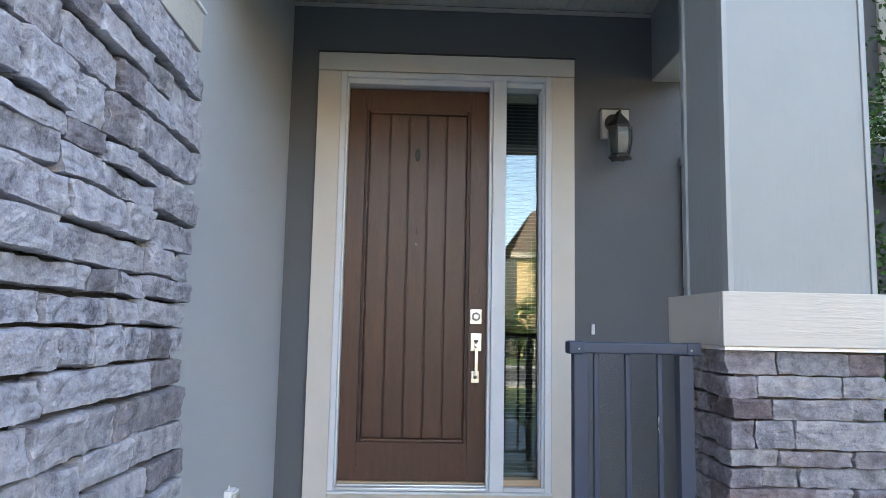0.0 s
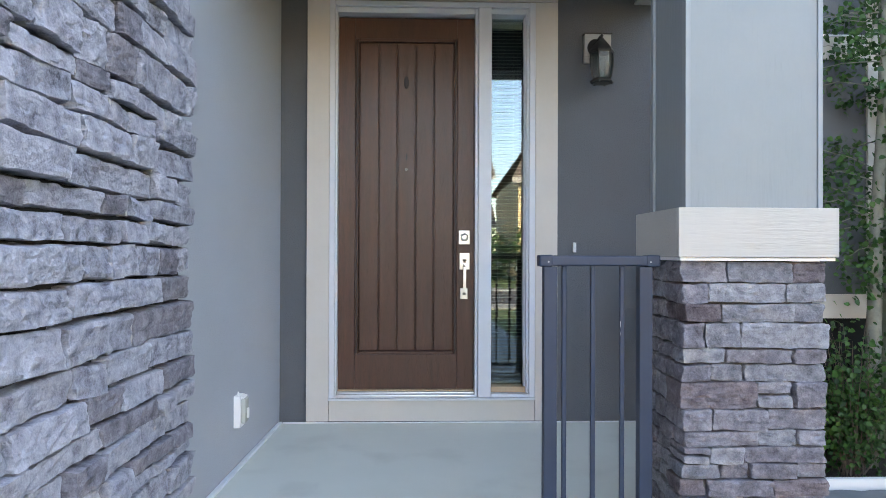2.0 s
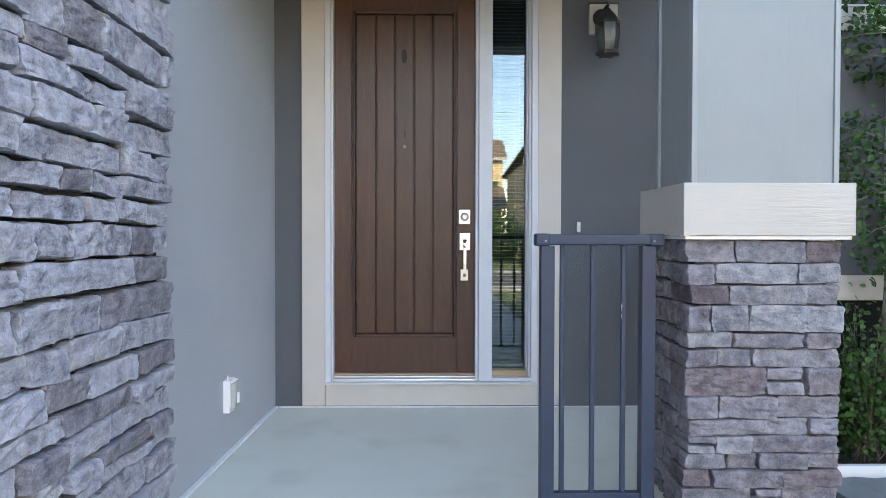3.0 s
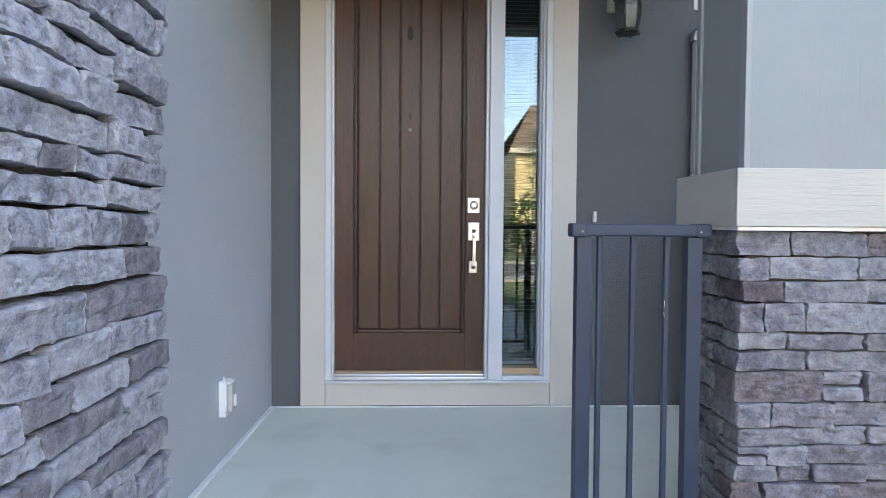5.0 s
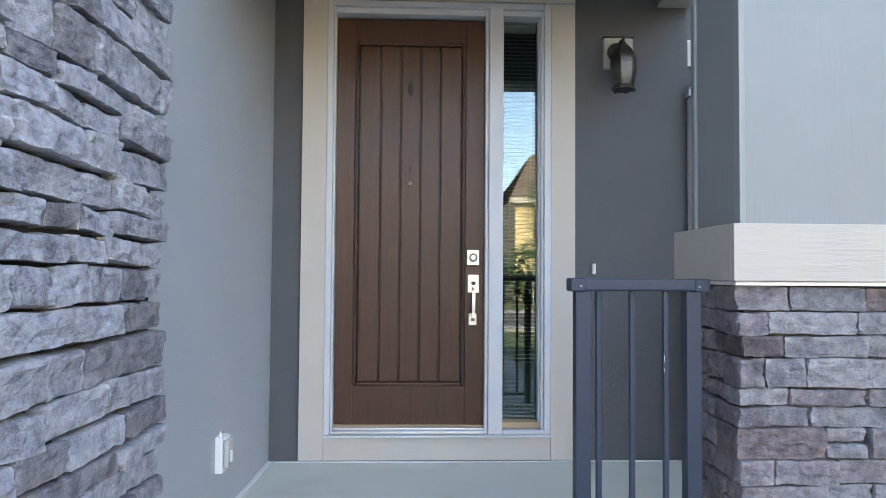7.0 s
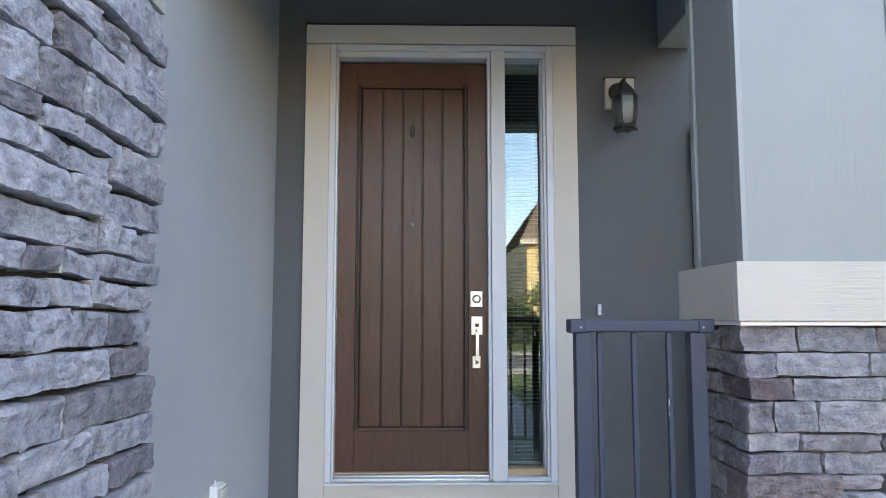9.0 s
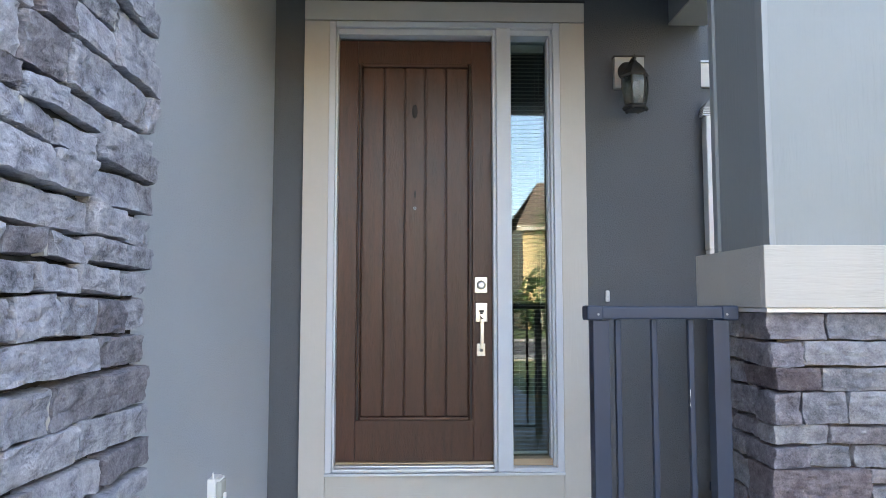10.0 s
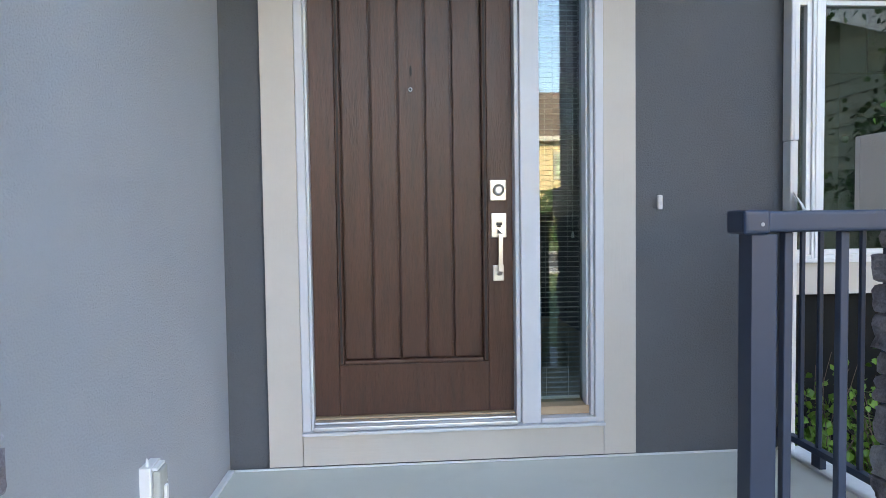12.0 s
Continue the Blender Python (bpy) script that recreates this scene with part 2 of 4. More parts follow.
# blue sheen colours the mirror so that the reflected sky looks bluer
M_GLASS = glass("coated_glass", 0.085, (0.76, 0.81, 0.78), 0.0, (0.74, 0.88, 1.0))
M_GLASS_W = glass("window_glass", 0.17, (0.62, 0.72, 0.66))
M_GLASS_L = glass("lantern_glass", 0.13, (0.46, 0.53, 0.52), 0.4)


def leaf_mat(name, c1, c2):
    m = mat(name, c1, c2, 6, 0.5, 0.0, island=0.7)
    t = m.node_tree
    b = t.nodes["Principled BSDF"]
    tl, ad = t.nodes.new("ShaderNodeBsdfTranslucent"), t.nodes.new("ShaderNodeMixShader")
    ad.inputs[0].default_value = 0.3
    src = b.inputs["Base Color"].links[0].from_socket
    t.links.new(src, tl.inputs[0])
    t.links.new(b.outputs[0], ad.inputs[1]), t.links.new(tl.outputs[0], ad.inputs[2])
    t.links.new(ad.outputs[0], t.nodes["Material Output"].inputs[0])
    return m


M_LEAF = leaf_mat("aspen_leaf", (0.016, 0.06, 0.013), (0.055, 0.15, 0.03))
M_LEAF2 = leaf_mat("shrub_leaf", (0.06, 0.14, 0.015), (0.16, 0.32, 0.04))


# ---- building helpers ----
def finish(name, bm, m, parent=None, label="", smooth=False):
    me = bpy.data.meshes.new(name)
    bm.normal_update()
    bm.to_mesh(me)
    bm.free()
    me.materials.append(m)
    if smooth:
        me.polygons.foreach_set("use_smooth", [True] * len(me.polygons))
    ob = new(name, me)
    if parent is not None:
        ob.parent = parent
    if label:
        ob["label"] = label
    return ob


def part(name, bm, m, parent, label="", smooth=False):
    return finish(name, bm, m, parent, label, smooth)


def thing(name, label, category, at=(0, 0, 0), group="", kind=""):
    """An Empty at a thing's base, which its parts hang from; parts keep world coordinates."""
    e = new(name)
    e.empty_display_size = 0.1
    return tagged(e, label, category, group, kind)


def box(x0, x1, y0, y1, z0, z1, bevel=0.0, seg=2, bm=None):
    bm = bm or bmesh.new()
    r = bmesh.ops.create_cube(bm, size=1, matrix=Matrix.Translation(((x0 + x1) / 2, (y0 + y1) / 2, (z0 + z1) / 2)) @ Matrix.Diagonal((x1 - x0, y1 - y0, z1 - z0, 1)))
    if bevel:
        es = list({e for v in r["verts"] for e in v.link_edges})
        bmesh.ops.bevel(bm, geom=es, offset=bevel, segments=seg, affect="EDGES", profile=0.6)
    return bm


def structure(name, bm, m, label="", parent=None):
    ob = finish(name, bm, m, parent)
    return tagged(ob, label, "", "", "structure") if parent is None else ob


def lathe(profile, n=16, centre=(0, 0, 0), axis="Z", bm=None, phase=0.0):
    """A turned shape from (radius, height) pairs."""
    bm = bm or bmesh.new()
    rings = []
    for r, h in profile:
        ring = []
        for i in range(n):
            a = 2 * math.pi * i / n + phase
            p = (r * math.cos(a), r * math.sin(a), h)
            if axis == "Y":
                p = (p[0], -p[2], p[1])
            elif axis == "X":
                p = (p[2], p[0], p[1])
            ring.append(bm.verts.new(Vector(p) + Vector(centre)))
        rings.append(ring)
    for a, b in zip(rings, rings[1:]):
        for i in range(n):
            bm.faces.new((a[i], a[(i + 1) % n], b[(i + 1) % n], b[i]))
    bm.faces.new(rings[0][::-1]), bm.faces.new(rings[-1])
    bmesh.ops.recalc_face_normals(bm, faces=bm.faces)
    return bm


def tube(points, radii, n=8, bm=None, square=False):
    """A pipe or limb along points."""
    bm = bm or bmesh.new()
    pts = [Vector(p) for p in points]
    if not isinstance(radii, (list, tuple)):
        radii = [radii] * len(pts)
    rings = []
    for i, p in enumerate(pts):
        d = (pts[min(i + 1, len(pts) - 1)] - pts[max(i - 1, 0)]).normalized()
        up = Vector((0, 1, 0)) if abs(d.z) > 0.8 else Vector((0, 0, 1))
        u = d.cross(up).normalized()
        v = u.cross(d)
        ring = []
        for k in range(n):
            a = 2 * math.pi * (k + (0.5 if square else 0)) / n
            ring.append(bm.verts.new(p + (u * math.cos(a) + v * math.sin(a)) * radii[i]))
        rings.append(ring)
    for a, b in zip(rings, rings[1:]):
        for k in range(n):
            bm.faces.new((a[k], a[(k + 1) % n], b[(k + 1) % n], b[k]))
    bm.faces.new(rings[0][::-1]), bm.faces.new(rings[-1])
    bmesh.ops.recalc_face_normals(bm, faces=bm.faces)
    return bm


def frame_boxes(x0, x1, z0, z1, w, y0, y1, bevel=0.003):
    """The four members of a rectangular frame in an xz plane: left, right, top, bottom."""
    return [("stile", box(x0, x0 + w, y0, y1, z0, z1, bevel)), ("stile", box(x1 - w, x1, y0, y1, z0, z1, bevel)),
            ("head_member", box(x0 + w, x1 - w, y0, y1, z1 - w, z1, bevel)), ("bottom_member", box(x0 + w, x1 - w, y0, y1, z0, z0 + w, bevel))]


# ---- large structure ----
def skewed(bm):
    """Skews the garage wall away from the porch by a degree and a half towards the street, to fit the camera's view."""
    for v in bm.verts:
        v.co.x -= 0.027 * (5.0 - v.co.y)
    return bm


GROUND = -0.37          # the walk in front of the steps; the porch floor is z = 0
W = 5.0                 # the door wall's face

# the door wall, with the opening for door and sidelight
OX0, OX1, OZ0, OZ1 = -0.69, 0.66, 0.0, 2.76
bm = box(-0.999, OX0, W, W + 0.25, -0.5, 3.4)
box(OX1, 1.497, W, W + 0.25, -0.5, 3.4, bm=bm)
box(OX0, OX1, W, W + 0.25, OZ1, 3.4, bm=bm)
box(OX0, OX1, W, W + 0.25, -0.5, OZ0, bm=bm)
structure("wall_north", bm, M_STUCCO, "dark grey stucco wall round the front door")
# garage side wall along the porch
structure("wall_west", skewed(box(-1.3, -1.0, -1.0, W + 0.25, -0.5, 3.4)), M_STUCCO_L, "blue-grey stucco wall beside the porch, lightened for its skylight")
# the return of the porch wall, and the recessed wall with the side window
structure("wall_return", box(1.265, 1.493, W + 0.25, 6.25, -0.6, 3.4), M_STUCCO, "grey stucco return wall")
D = 6.0
WX0, WX1, WZ0, WZ1 = 1.72, 2.98, 0.80, 2.38
bm = box(1.511, WX0, D, D + 0.25, 0.58, 6.4)
box(WX1, 3.60, D, D + 0.25, 0.58, 6.4, bm=bm)
box(WX0, WX1, D, D + 0.25, WZ1, 6.4, bm=bm)
box(WX0, WX1, D, D + 0.25, 0.58, WZ0, bm=bm)
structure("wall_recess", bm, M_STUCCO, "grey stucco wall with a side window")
structure("foundation", box(1.511, 3.58, D + 0.02, D + 0.25, -1.0, 0.578), M_FOUND, "foundation wall under the side window, deep shade in its colour")
# unseen bulk of the house, its height chosen to shade the porch
structure("wall_upper", box(-7.4, 1.5, W + 0.03, W + 0.25, 3.404, 6.4), M_STUCCO, "unseen grey stucco upper wall that blocks the sun")
bm = box(-7.4, 3.6, 13.8, 14.0, -0.6, 6.4)
box(3.4, 3.6, D + 0.25, 13.8, -0.6, 6.4, bm=bm)
box(-7.4, -7.2, -1.0, 13.8, -0.6, 6.4, bm=bm)
box(-7.2, -1.3, -1.0, -0.8, -0.5, 3.4, bm=bm)
structure("wall_outer", bm, M_STUCCO, "unseen grey stucco outer walls that block the sun")


def gable_roof(x0, x1, y0, y1, z, rise, over=0.4, along="x", t=0.18, hip=0.0):
    """A roof with two slopes; its ridge runs along x or y. hip: how far the ridge ends stand back from the eaves."""
    bm = bmesh.new()
    if along == "x":
        m = (y0 + y1) / 2
        prof = [(y0 - over, z - over * rise / (m - y0)), (m, z + rise), (y1 + over, z - over * rise / (m - y0))]
        ends = (x0 - over, x1 + over)
        f = lambda e, p, dz: (e if p[0] != m else e + (hip if e < (x0 + x1) / 2 else -hip), p[0], p[1] + dz)
    else:
        m = (x0 + x1) / 2
        prof = [(x0 - over, z - over * rise / (m - x0)), (m, z + rise), (x1 + over, z - over * rise / (m - x0))]
        ends = (y0 - over, y1 + over)
        f = lambda e, p, dz: (p[0], e, p[1] + dz)
    rings = [[bm.verts.new(f(e, p, dz)) for p, dz in [(p, 0) for p in prof] + [(p, t) for p in prof[::-1]]] for e in ends]
    for i in range(6):
        bm.faces.new((rings[0][i], rings[0][(i + 1) % 6], rings[1][(i + 1) % 6], rings[1][i]))
    bm.faces.new(rings[0]), bm.faces.new(rings[1][::-1])
    bmesh.ops.recalc_face_normals(bm, faces=bm.faces)
    return bm


# out of view; the ridge is set high to stop the low sun
structure("roof_main", gable_roof(-7.4, 3.6, W + 0.2, 14.0, 6.41, 2.6, 0.15), M_SHINGLE, "unseen brown shingle roof, high enough to block the sun")
# unseen storey added over the garage to keep western skylight off the pillar
bm = box(-1.3, -1.0, -1.0, W + 0.02, 3.404, 6.4)
box(-7.2, -1.3, -1.0, -0.8, 3.404, 6.4, bm=bm)
structure("sky_blocker_west", bm, M_STUCCO, "unseen dark grey storey added to block the western sky")
structure("roof_garage", gable_roof(-7.4, -1.0, -1.0, W + 0.1, 6.41, 2.2, 0.3, "y"), M_SHINGLE, "unseen brown shingle roof on the added garage storey")
bm = bmesh.new()
vs = [bm.verts.new(p) for p in ((-0.995, 2.9, 3.42), (1.85, 2.9, 3.42), (1.85, 5.0, 4.2), (-0.995, 5.0, 4.2), (-0.995, 2.9, 3.52), (1.85, 2.9, 3.52), (1.85, 5.0, 4.3), (-0.995, 5.0, 4.3))]
for q in ((3, 2, 1, 0), (4, 5, 6, 7), (0, 1, 5, 4), (1, 2, 6, 5), (2, 3, 7, 6), (3, 0, 4, 7)):
    bm.faces.new([vs[i] for i in q])
structure("roof_porch", bm, M_SHINGLE, "shingle roof over the porch")

# porch ceiling: vented soffit panels with raised ribs, one mesh
bm = box(-1.06, 1.31, 3.56, W - 0.002, 3.2, 3.26)
x = -0.95
while x < 1.3:
    box(x - 0.006, x + 0.006, 3.56, W - 0.004, 3.188, 3.2, bm=bm)
    x += 0.1
structure("ceiling", bm, M_SOFFIT, "beige vented soffit over the porch")
structure("soffit_moulding", box(-0.996, 1.306, W - 0.022, W - 0.002, 3.166, 3.187), M_SOFFIT, "beige soffit edge moulding")

# beams
structure("beam_front", box(-1.06, 1.53, 3.23, 3.56, 2.735, 3.40), M_COL, "grey boxed beam across the porch front")
structure("beam_front_underside", box(-1.06, 1.52, 3.235, 3.555, 2.722, 2.733), M_BEIGE_H, "beige board under the front beam")
structure("beam_side", box(1.312, 1.53, 3.56, W - 0.002, 2.752, 3.40), M_COL, "grey boxed beam along the porch side")
structure("beam_side_underside", box(1.309, 1.53, 3.57, W - 0.004, 2.738, 2.75), M_BEIGE_V, "beige board under the side beam")

# porch slab and steps
bm = box(-1.06, 1.47, 3.2, W, -0.6, 0.0)
structure("floor", bm, M_FLOOR, "smooth grey-green painted concrete porch floor")
structure("porch_edge", box(1.474, 1.60, 3.60, 4.996, -0.6, 0.008, 0.006), M_CAULK, "white painted edge of the porch slab")
structure("step", box(-0.99, 0.93, 2.88, 3.196, -0.6, -0.185, 0.008), M_CONC, "concrete step below the porch")
structure("walkway", box(-0.985, 1.5, -12.0, 2.876, -0.6, GROUND, 0.01), M_CONC, "plain concrete front walk")
# out of view; extended so its concrete bounces light towards the porch
structure("driveway", box(-7.2, -0.99, -12.0, -1.01, -0.64, GROUND - 0.05, 0.01), M_CONC, "wide unseen concrete driveway that bounces light")
structure("baseboard_west", skewed(box(-0.998, -0.972, 3.2, W - 0.036, 0.002, 0.016, 0.004)), M_CAULK, "white caulked strip along the wall foot")
structure("baseboard_north", box(-0.97, 1.47, W - 0.034, W - 0.027, 0.002, 0.010), M_CAULK, "thin white caulk line under the door wall")

# ground, road
bm = bmesh.new()
bmesh.ops.create_grid(bm, x_segments=2, y_segments=2, size=600)
for v in bm.verts:
    v.co.z = -0.62
structure("ground", bm, M_LAWN, "green lawn")
structure("planting_bed", box(1.6, 5.2, 3.7, 5.99, -0.66, -0.50), M_MULCH, "dark bark mulch planting bed")
structure("road", box(-80, 80, -21, -13, -0.66, -0.60), M_ASPHALT, "grey asphalt street")
structure("pavement", box(-80, 80, -12.99, -11.4, -0.66, -0.56), M_CONC, "concrete pavement along the street")
structure("pavement", box(-80, 80, -22.6, -21.01, -0.66, -0.56), M_CONC, "concrete pavement along the street")


# ---- masonry ----
def rough_block(x0, x1, y0, y1, z0, z1, amp=0.010, step=0.028, seed=0.0, skew=0.006, round_=0.010):
    """A split-faced stone: a box of small facets with rounded, chipped edges and a layered face."""
    lo, hi = Vector((x0, y0, z0)), Vector((x1, y1, z1))
    size = hi - lo
    n = [max(2, min(26, round(s / step))) for s in size]
    bm, made = bmesh.new(), {}
    c = (lo + hi) / 2
    rad = min(round_, min(size) * 0.22)
    tilt = [random.uniform(-skew, skew) for _ in range(4)]
    s = Vector((seed, seed * 1.7, seed * 0.6))

    def vert(i, j, k):
        key = (i, j, k)
        if key not in made:
            p = Vector((lo[a] + size[a] * key[a] / n[a] for a in range(3)))
            inner = Vector((min(max(p[a], lo[a] + rad), hi[a] - rad) for a in range(3)))
            d = p - inner
            if d.length > 1e-6:
                chip = rad * (0.8 + 0.5 * noise.noise((p + s) * 14))
                p = inner + d.normalized() * min(d.length, max(chip, 0.3 * rad))
            q = p + s
            lay = Vector((q.x, q.y, q.z * 2.2))
            off = noise.noise_vector(q * 7) * amp * 0.65 + noise.noise_vector(lay * 19) * amp * 0.6 + noise.noise_vector(lay * 52) * amp * 0.35
            off.z *= 0.5
            cells = noise.voronoi(lay * 11)[0]
            facet = min(0.5, cells[1] - cells[0]) - 0.2
            for a in range(2):
                if key[a] in (0, n[a]):
                    off[a] += (1 if key[a] else -1) * amp * 1.1 * facet
            p = p + off
            u, w_, v = (p.x - c.x) / size.x, (p.y - c.y) / size.y, (p.z - c.z) / size.z
            p.z += tilt[0] * u * 2 + tilt[1] * w_ * 2
            p.x += tilt[2] * v * 2
            p.y += tilt[3] * v * 2
            made[key] = bm.verts.new(p)
        return made[key]

    for a, b, cc in ((0, 1, 2), (1, 2, 0), (2, 0, 1)):
        for side in (0, n[cc]):
            for i in range(n[a]):
                for j in range(n[b]):
                    q = []
                    for di, dj in ((0, 0), (1, 0), (1, 1), (0, 1)):
                        k = [0, 0, 0]
                        k[a], k[b], k[cc] = i + di, j + dj, side
                        q.append(vert(*k))
                    bm.faces.new(q if side else q[::-1])
    return bm


# side wall of the garage: courses as (height of the top, joints along y)
UPPER = ((2.129, 2.177, 2.386, 2.771, 3.057), (2.024, 2.232, 2.430, 2.859, 3.057), (1.937, 2.408, 2.749, 2.947), (1.849, 2.254, 2.551, 2.694, 2.925),
         (1.744, 2.309, 2.507, 2.694, 3.134), (1.618, 2.518, 2.694, 2.958), (1.552, 2.287, 2.518, 2.661, 2.859), (1.468, 2.320, 2.639, 2.837, 3.112),
         (1.365, 2.232, 2.353, 2.837, 3.046), (1.271, 2.474, 2.650, 2.815), (1.200, 2.254, 2.584, 2.771, 3.002))
LOWER = ((1.123, 2.331, 2.507, 2.672, 2.870, 3.035), (1.019, 2.265, 2.881), (0.920, 2.243, 2.485, 2.683), (0.804, 2.309, 2.485, 2.804), (0.705, 2.364, 2.606, 2.947),
         (0.612, 2.463, 2.881), (0.540, 2.276, 2.463, 2.716), (0.452, 2.265, 2.474, 2.661, 3.002), (0.381, 2.661, 2.881), (0.331, 2.243, 2.507, 2.661, 3.002),
         (0.227, 2.342, 2.606, 2.804))
STONE_X, STONE_END, STONE_START = -0.978, 3.22, -0.95
rng = random.Random(11)


def fill(a, b, lo=0.14, hi=0.36):
    """Joints from a to b at random stone lengths."""
    out, p = [], a
    while b - p > hi * 1.2:
        p += rng.uniform(lo, hi)
        out.append(p)
    return out


courses = [(r[0], list(r[1:])) for r in UPPER + LOWER]
z = 0.150
while z > -0.45:
    courses.append((z, fill(2.03, STONE_END - 0.1)))
    z -= rng.choice((0.07, 0.09, 0.105))
stone_wall = thing("stone_wall", "grey ledge-stone veneer in rough uneven courses on the garage wall", "stone wall")
part("mortar_backing", box(-1.17, -1.030, STONE_START, STONE_END - 0.02, -0.45, 2.125), M_GAP, stone_wall, "recessed mortar with the gap shade in its colour")
joined = bmesh.new()
for i, (top, joints) in enumerate(courses):
    low = courses[i + 1][0] if i + 1 < len(courses) else -0.5
    ys = [STONE_START] + fill(STONE_START, joints[0]) + joints + [STONE_END + rng.uniform(-0.012, 0.015)]
    for k, (a, b) in enumerate(zip(ys, ys[1:])):
        out = STONE_X + rng.uniform(-0.016, 0.013) + (0.018 if rng.random() < 0.12 else 0)
        g = rng.uniform(0.002, 0.005)
        bb = rough_block(-1.062, out, a + g, b - g, low + 0.002 + rng.uniform(0, 0.006), top - rng.uniform(0, 0.006), 0.0105, 0.0155 if b > 1.5 else 0.06, i * 3.1 + k * 7.7, 0.007, rng.uniform(0.006, 0.011))
        if b > 1.55 and rng.random() < 0.22 and k + 2 < len(ys):
            part("mortar_smear", rough_block(-1.060, min(out, STONE_X - 0.006) - 0.010, b - 0.008, b + 0.010, low + 0.010, top - 0.008, 0.004, 0.02, i + k * 2.2), M_MORTAR, stone_wall, "pale mortar squeezed into a joint")
        if b > 1.55:
            part("stone", bb, M_STONE if rng.random() < 0.74 else M_STONE2, stone_wall)
        else:
            me = bpy.data.meshes.new("tmp")
            bb.to_mesh(me), bb.free()
            joined.from_mesh(me)
            bpy.data.meshes.remove(me)
tagged(part("stone_rest", joined, M_STONE, stone_wall, "more stones of the wall"), kind="stuff")
structure("frieze_board", box(-1.17, -0.995, STONE_START, 3.235, 2.135, 2.285, 0.003), M_CREAM_H, "cream painted board above the stone veneer")
structure("frieze_drip_cap", box(-1.17, -0.985, STONE_START, 3.245, 2.286, 2.297, 0.002), M_VINYL, "thin metal drip cap on the cream board")

# ---- porch pillar ----
PX0, PX1, PY0, PY1 = 0.945, 1.525, 3.185, 3.665
pillar = thing("porch_pillar", "porch pillar with grey ledge-stone base, cream cap and blue-grey panelled column", "pillar")
part("core", box(PX0 + 0.038, PX1 - 0.038, PY0 + 0.038, PY1 - 0.038, -0.6, 1.07), M_JOINT, pillar, "grey recessed mortar")
PCOURSES = ((1.072, 1.124, 1.391), (0.985, 1.045, 1.356), (0.907, 1.098, 1.391), (0.83, 1.032, 1.175), (0.728, 1.12, 1.393), (0.667, 1.063, 1.197),
            (0.595, 1.246, 1.393), (0.49, 1.063, 1.29), (0.405, 1.25, 1.41), (0.338, 1.056, 1.19), (0.272, 1.098, 1.213, 1.407), (0.209, 1.04, 1.31),
            (0.141, 1.20, 1.31), (0.07, 1.09, 1.36), (-0.01, 1.15, 1.30), (-0.10, 1.07, 1.28), (-0.18, 1.12, 1.40), (-0.27, 1.06, 1.33), (-0.35, 1.15))
for i, r in enumerate(PCOURSES):
    top, low = r[0], PCOURSES[i + 1][0] if i + 1 < len(PCOURSES) else -0.45
    xs = [PX0] + list(r[1:]) + [PX1]
    deep0, deep1 = rng.uniform(0.10, 0.22), rng.uniform(0.10, 0.22)
    for k, (a, b) in enumerate(zip(xs, xs[1:])):
        g, o = rng.uniform(0.0, 0.002), rng.uniform(-0.016, 0.012)
        first, last = k == 0, k == len(xs) - 2
        deep = deep0 if first else deep1 if last else 0.07
        bb = rough_block(a + (rng.uniform(-0.012, 0.006) if first else g), b + (rng.uniform(-0.006, 0.012) if last else -g), PY0 + o, PY0 + deep,
                         low - 0.001, top - rng.uniform(0, 0.003), 0.0095, 0.0145, i * 5.3 + k * 9.1 + 100, 0.003, rng.uniform(0.006, 0.010))
        pick = rng.random()
        if (i, k) in ((6, 1), (12, 1), (9, 0)):
            bb.free()
            cut = low + (top - low) * rng.uniform(0.48, 0.62)
            for z0, z1 in ((low + 0.001, cut - 0.002), (cut + 0.002, top - 0.002)):
                bb = rough_block(a + g, b - g - rng.uniform(0, 0.012), PY0 + o - rng.uniform(-0.006, 0.008), PY0 + deep, z0, z1, 0.0075, 0.0155, i * 2.3 + z0 * 50, 0.003, 0.008)
                part("stone", bb, M_STONE4 if z1 < top - 0.01 else M_STONE2, pillar)
            continue
        part("stone", bb, M_STONE4 if pick < 0.35 else M_STONE3 if pick < 0.55 else M_STONE2, pillar)
    # the two flanks and the back
    for side in (0, 1):
        ya = PY0 + (deep0, deep1)[side]
        cuts = [ya] + [ya + (PY1 - ya) * rng.uniform(0.3, 0.7)] + [PY1]
        for k, (a, b) in enumerate(zip(cuts, cuts[1:])):
            o = rng.uniform(-0.010, 0.016)
            x0, x1 = (PX0 + o, PX0 + 0.07) if side == 0 else (PX1 - 0.07, PX1 - o)
            bb = rough_block(x0, x1, a + 0.002, b - 0.002, low, top - 0.001, 0.011, 0.018, i * 4.3 + k * 8.1 + 300 + side, 0.004, 0.012)
            part("stone", bb, M_STONE4 if rng.random() < 0.3 else M_STONE2, pillar)
part("flashing", box(0.925, 1.545, 3.162, 3.65, 1.0745, 1.088, 0.001), M_VINYL, pillar, "white metal flashing")
# cap: mitred boards round a top
part("cap_board", box(0.914, 1.552, 3.148, 3.175, 1.089, 1.283, 0.003), M_CREAM_H, pillar, "cream woodgrain cap board")
part("cap_board", box(0.9142, 0.94, 3.177, 3.668, 1.0892, 1.2828, 0.003), M_CREAM_H, pillar)
part("cap_board", box(1.526, 1.5518, 3.177, 3.668, 1.0892, 1.2828, 0.003), M_CREAM_H, pillar)
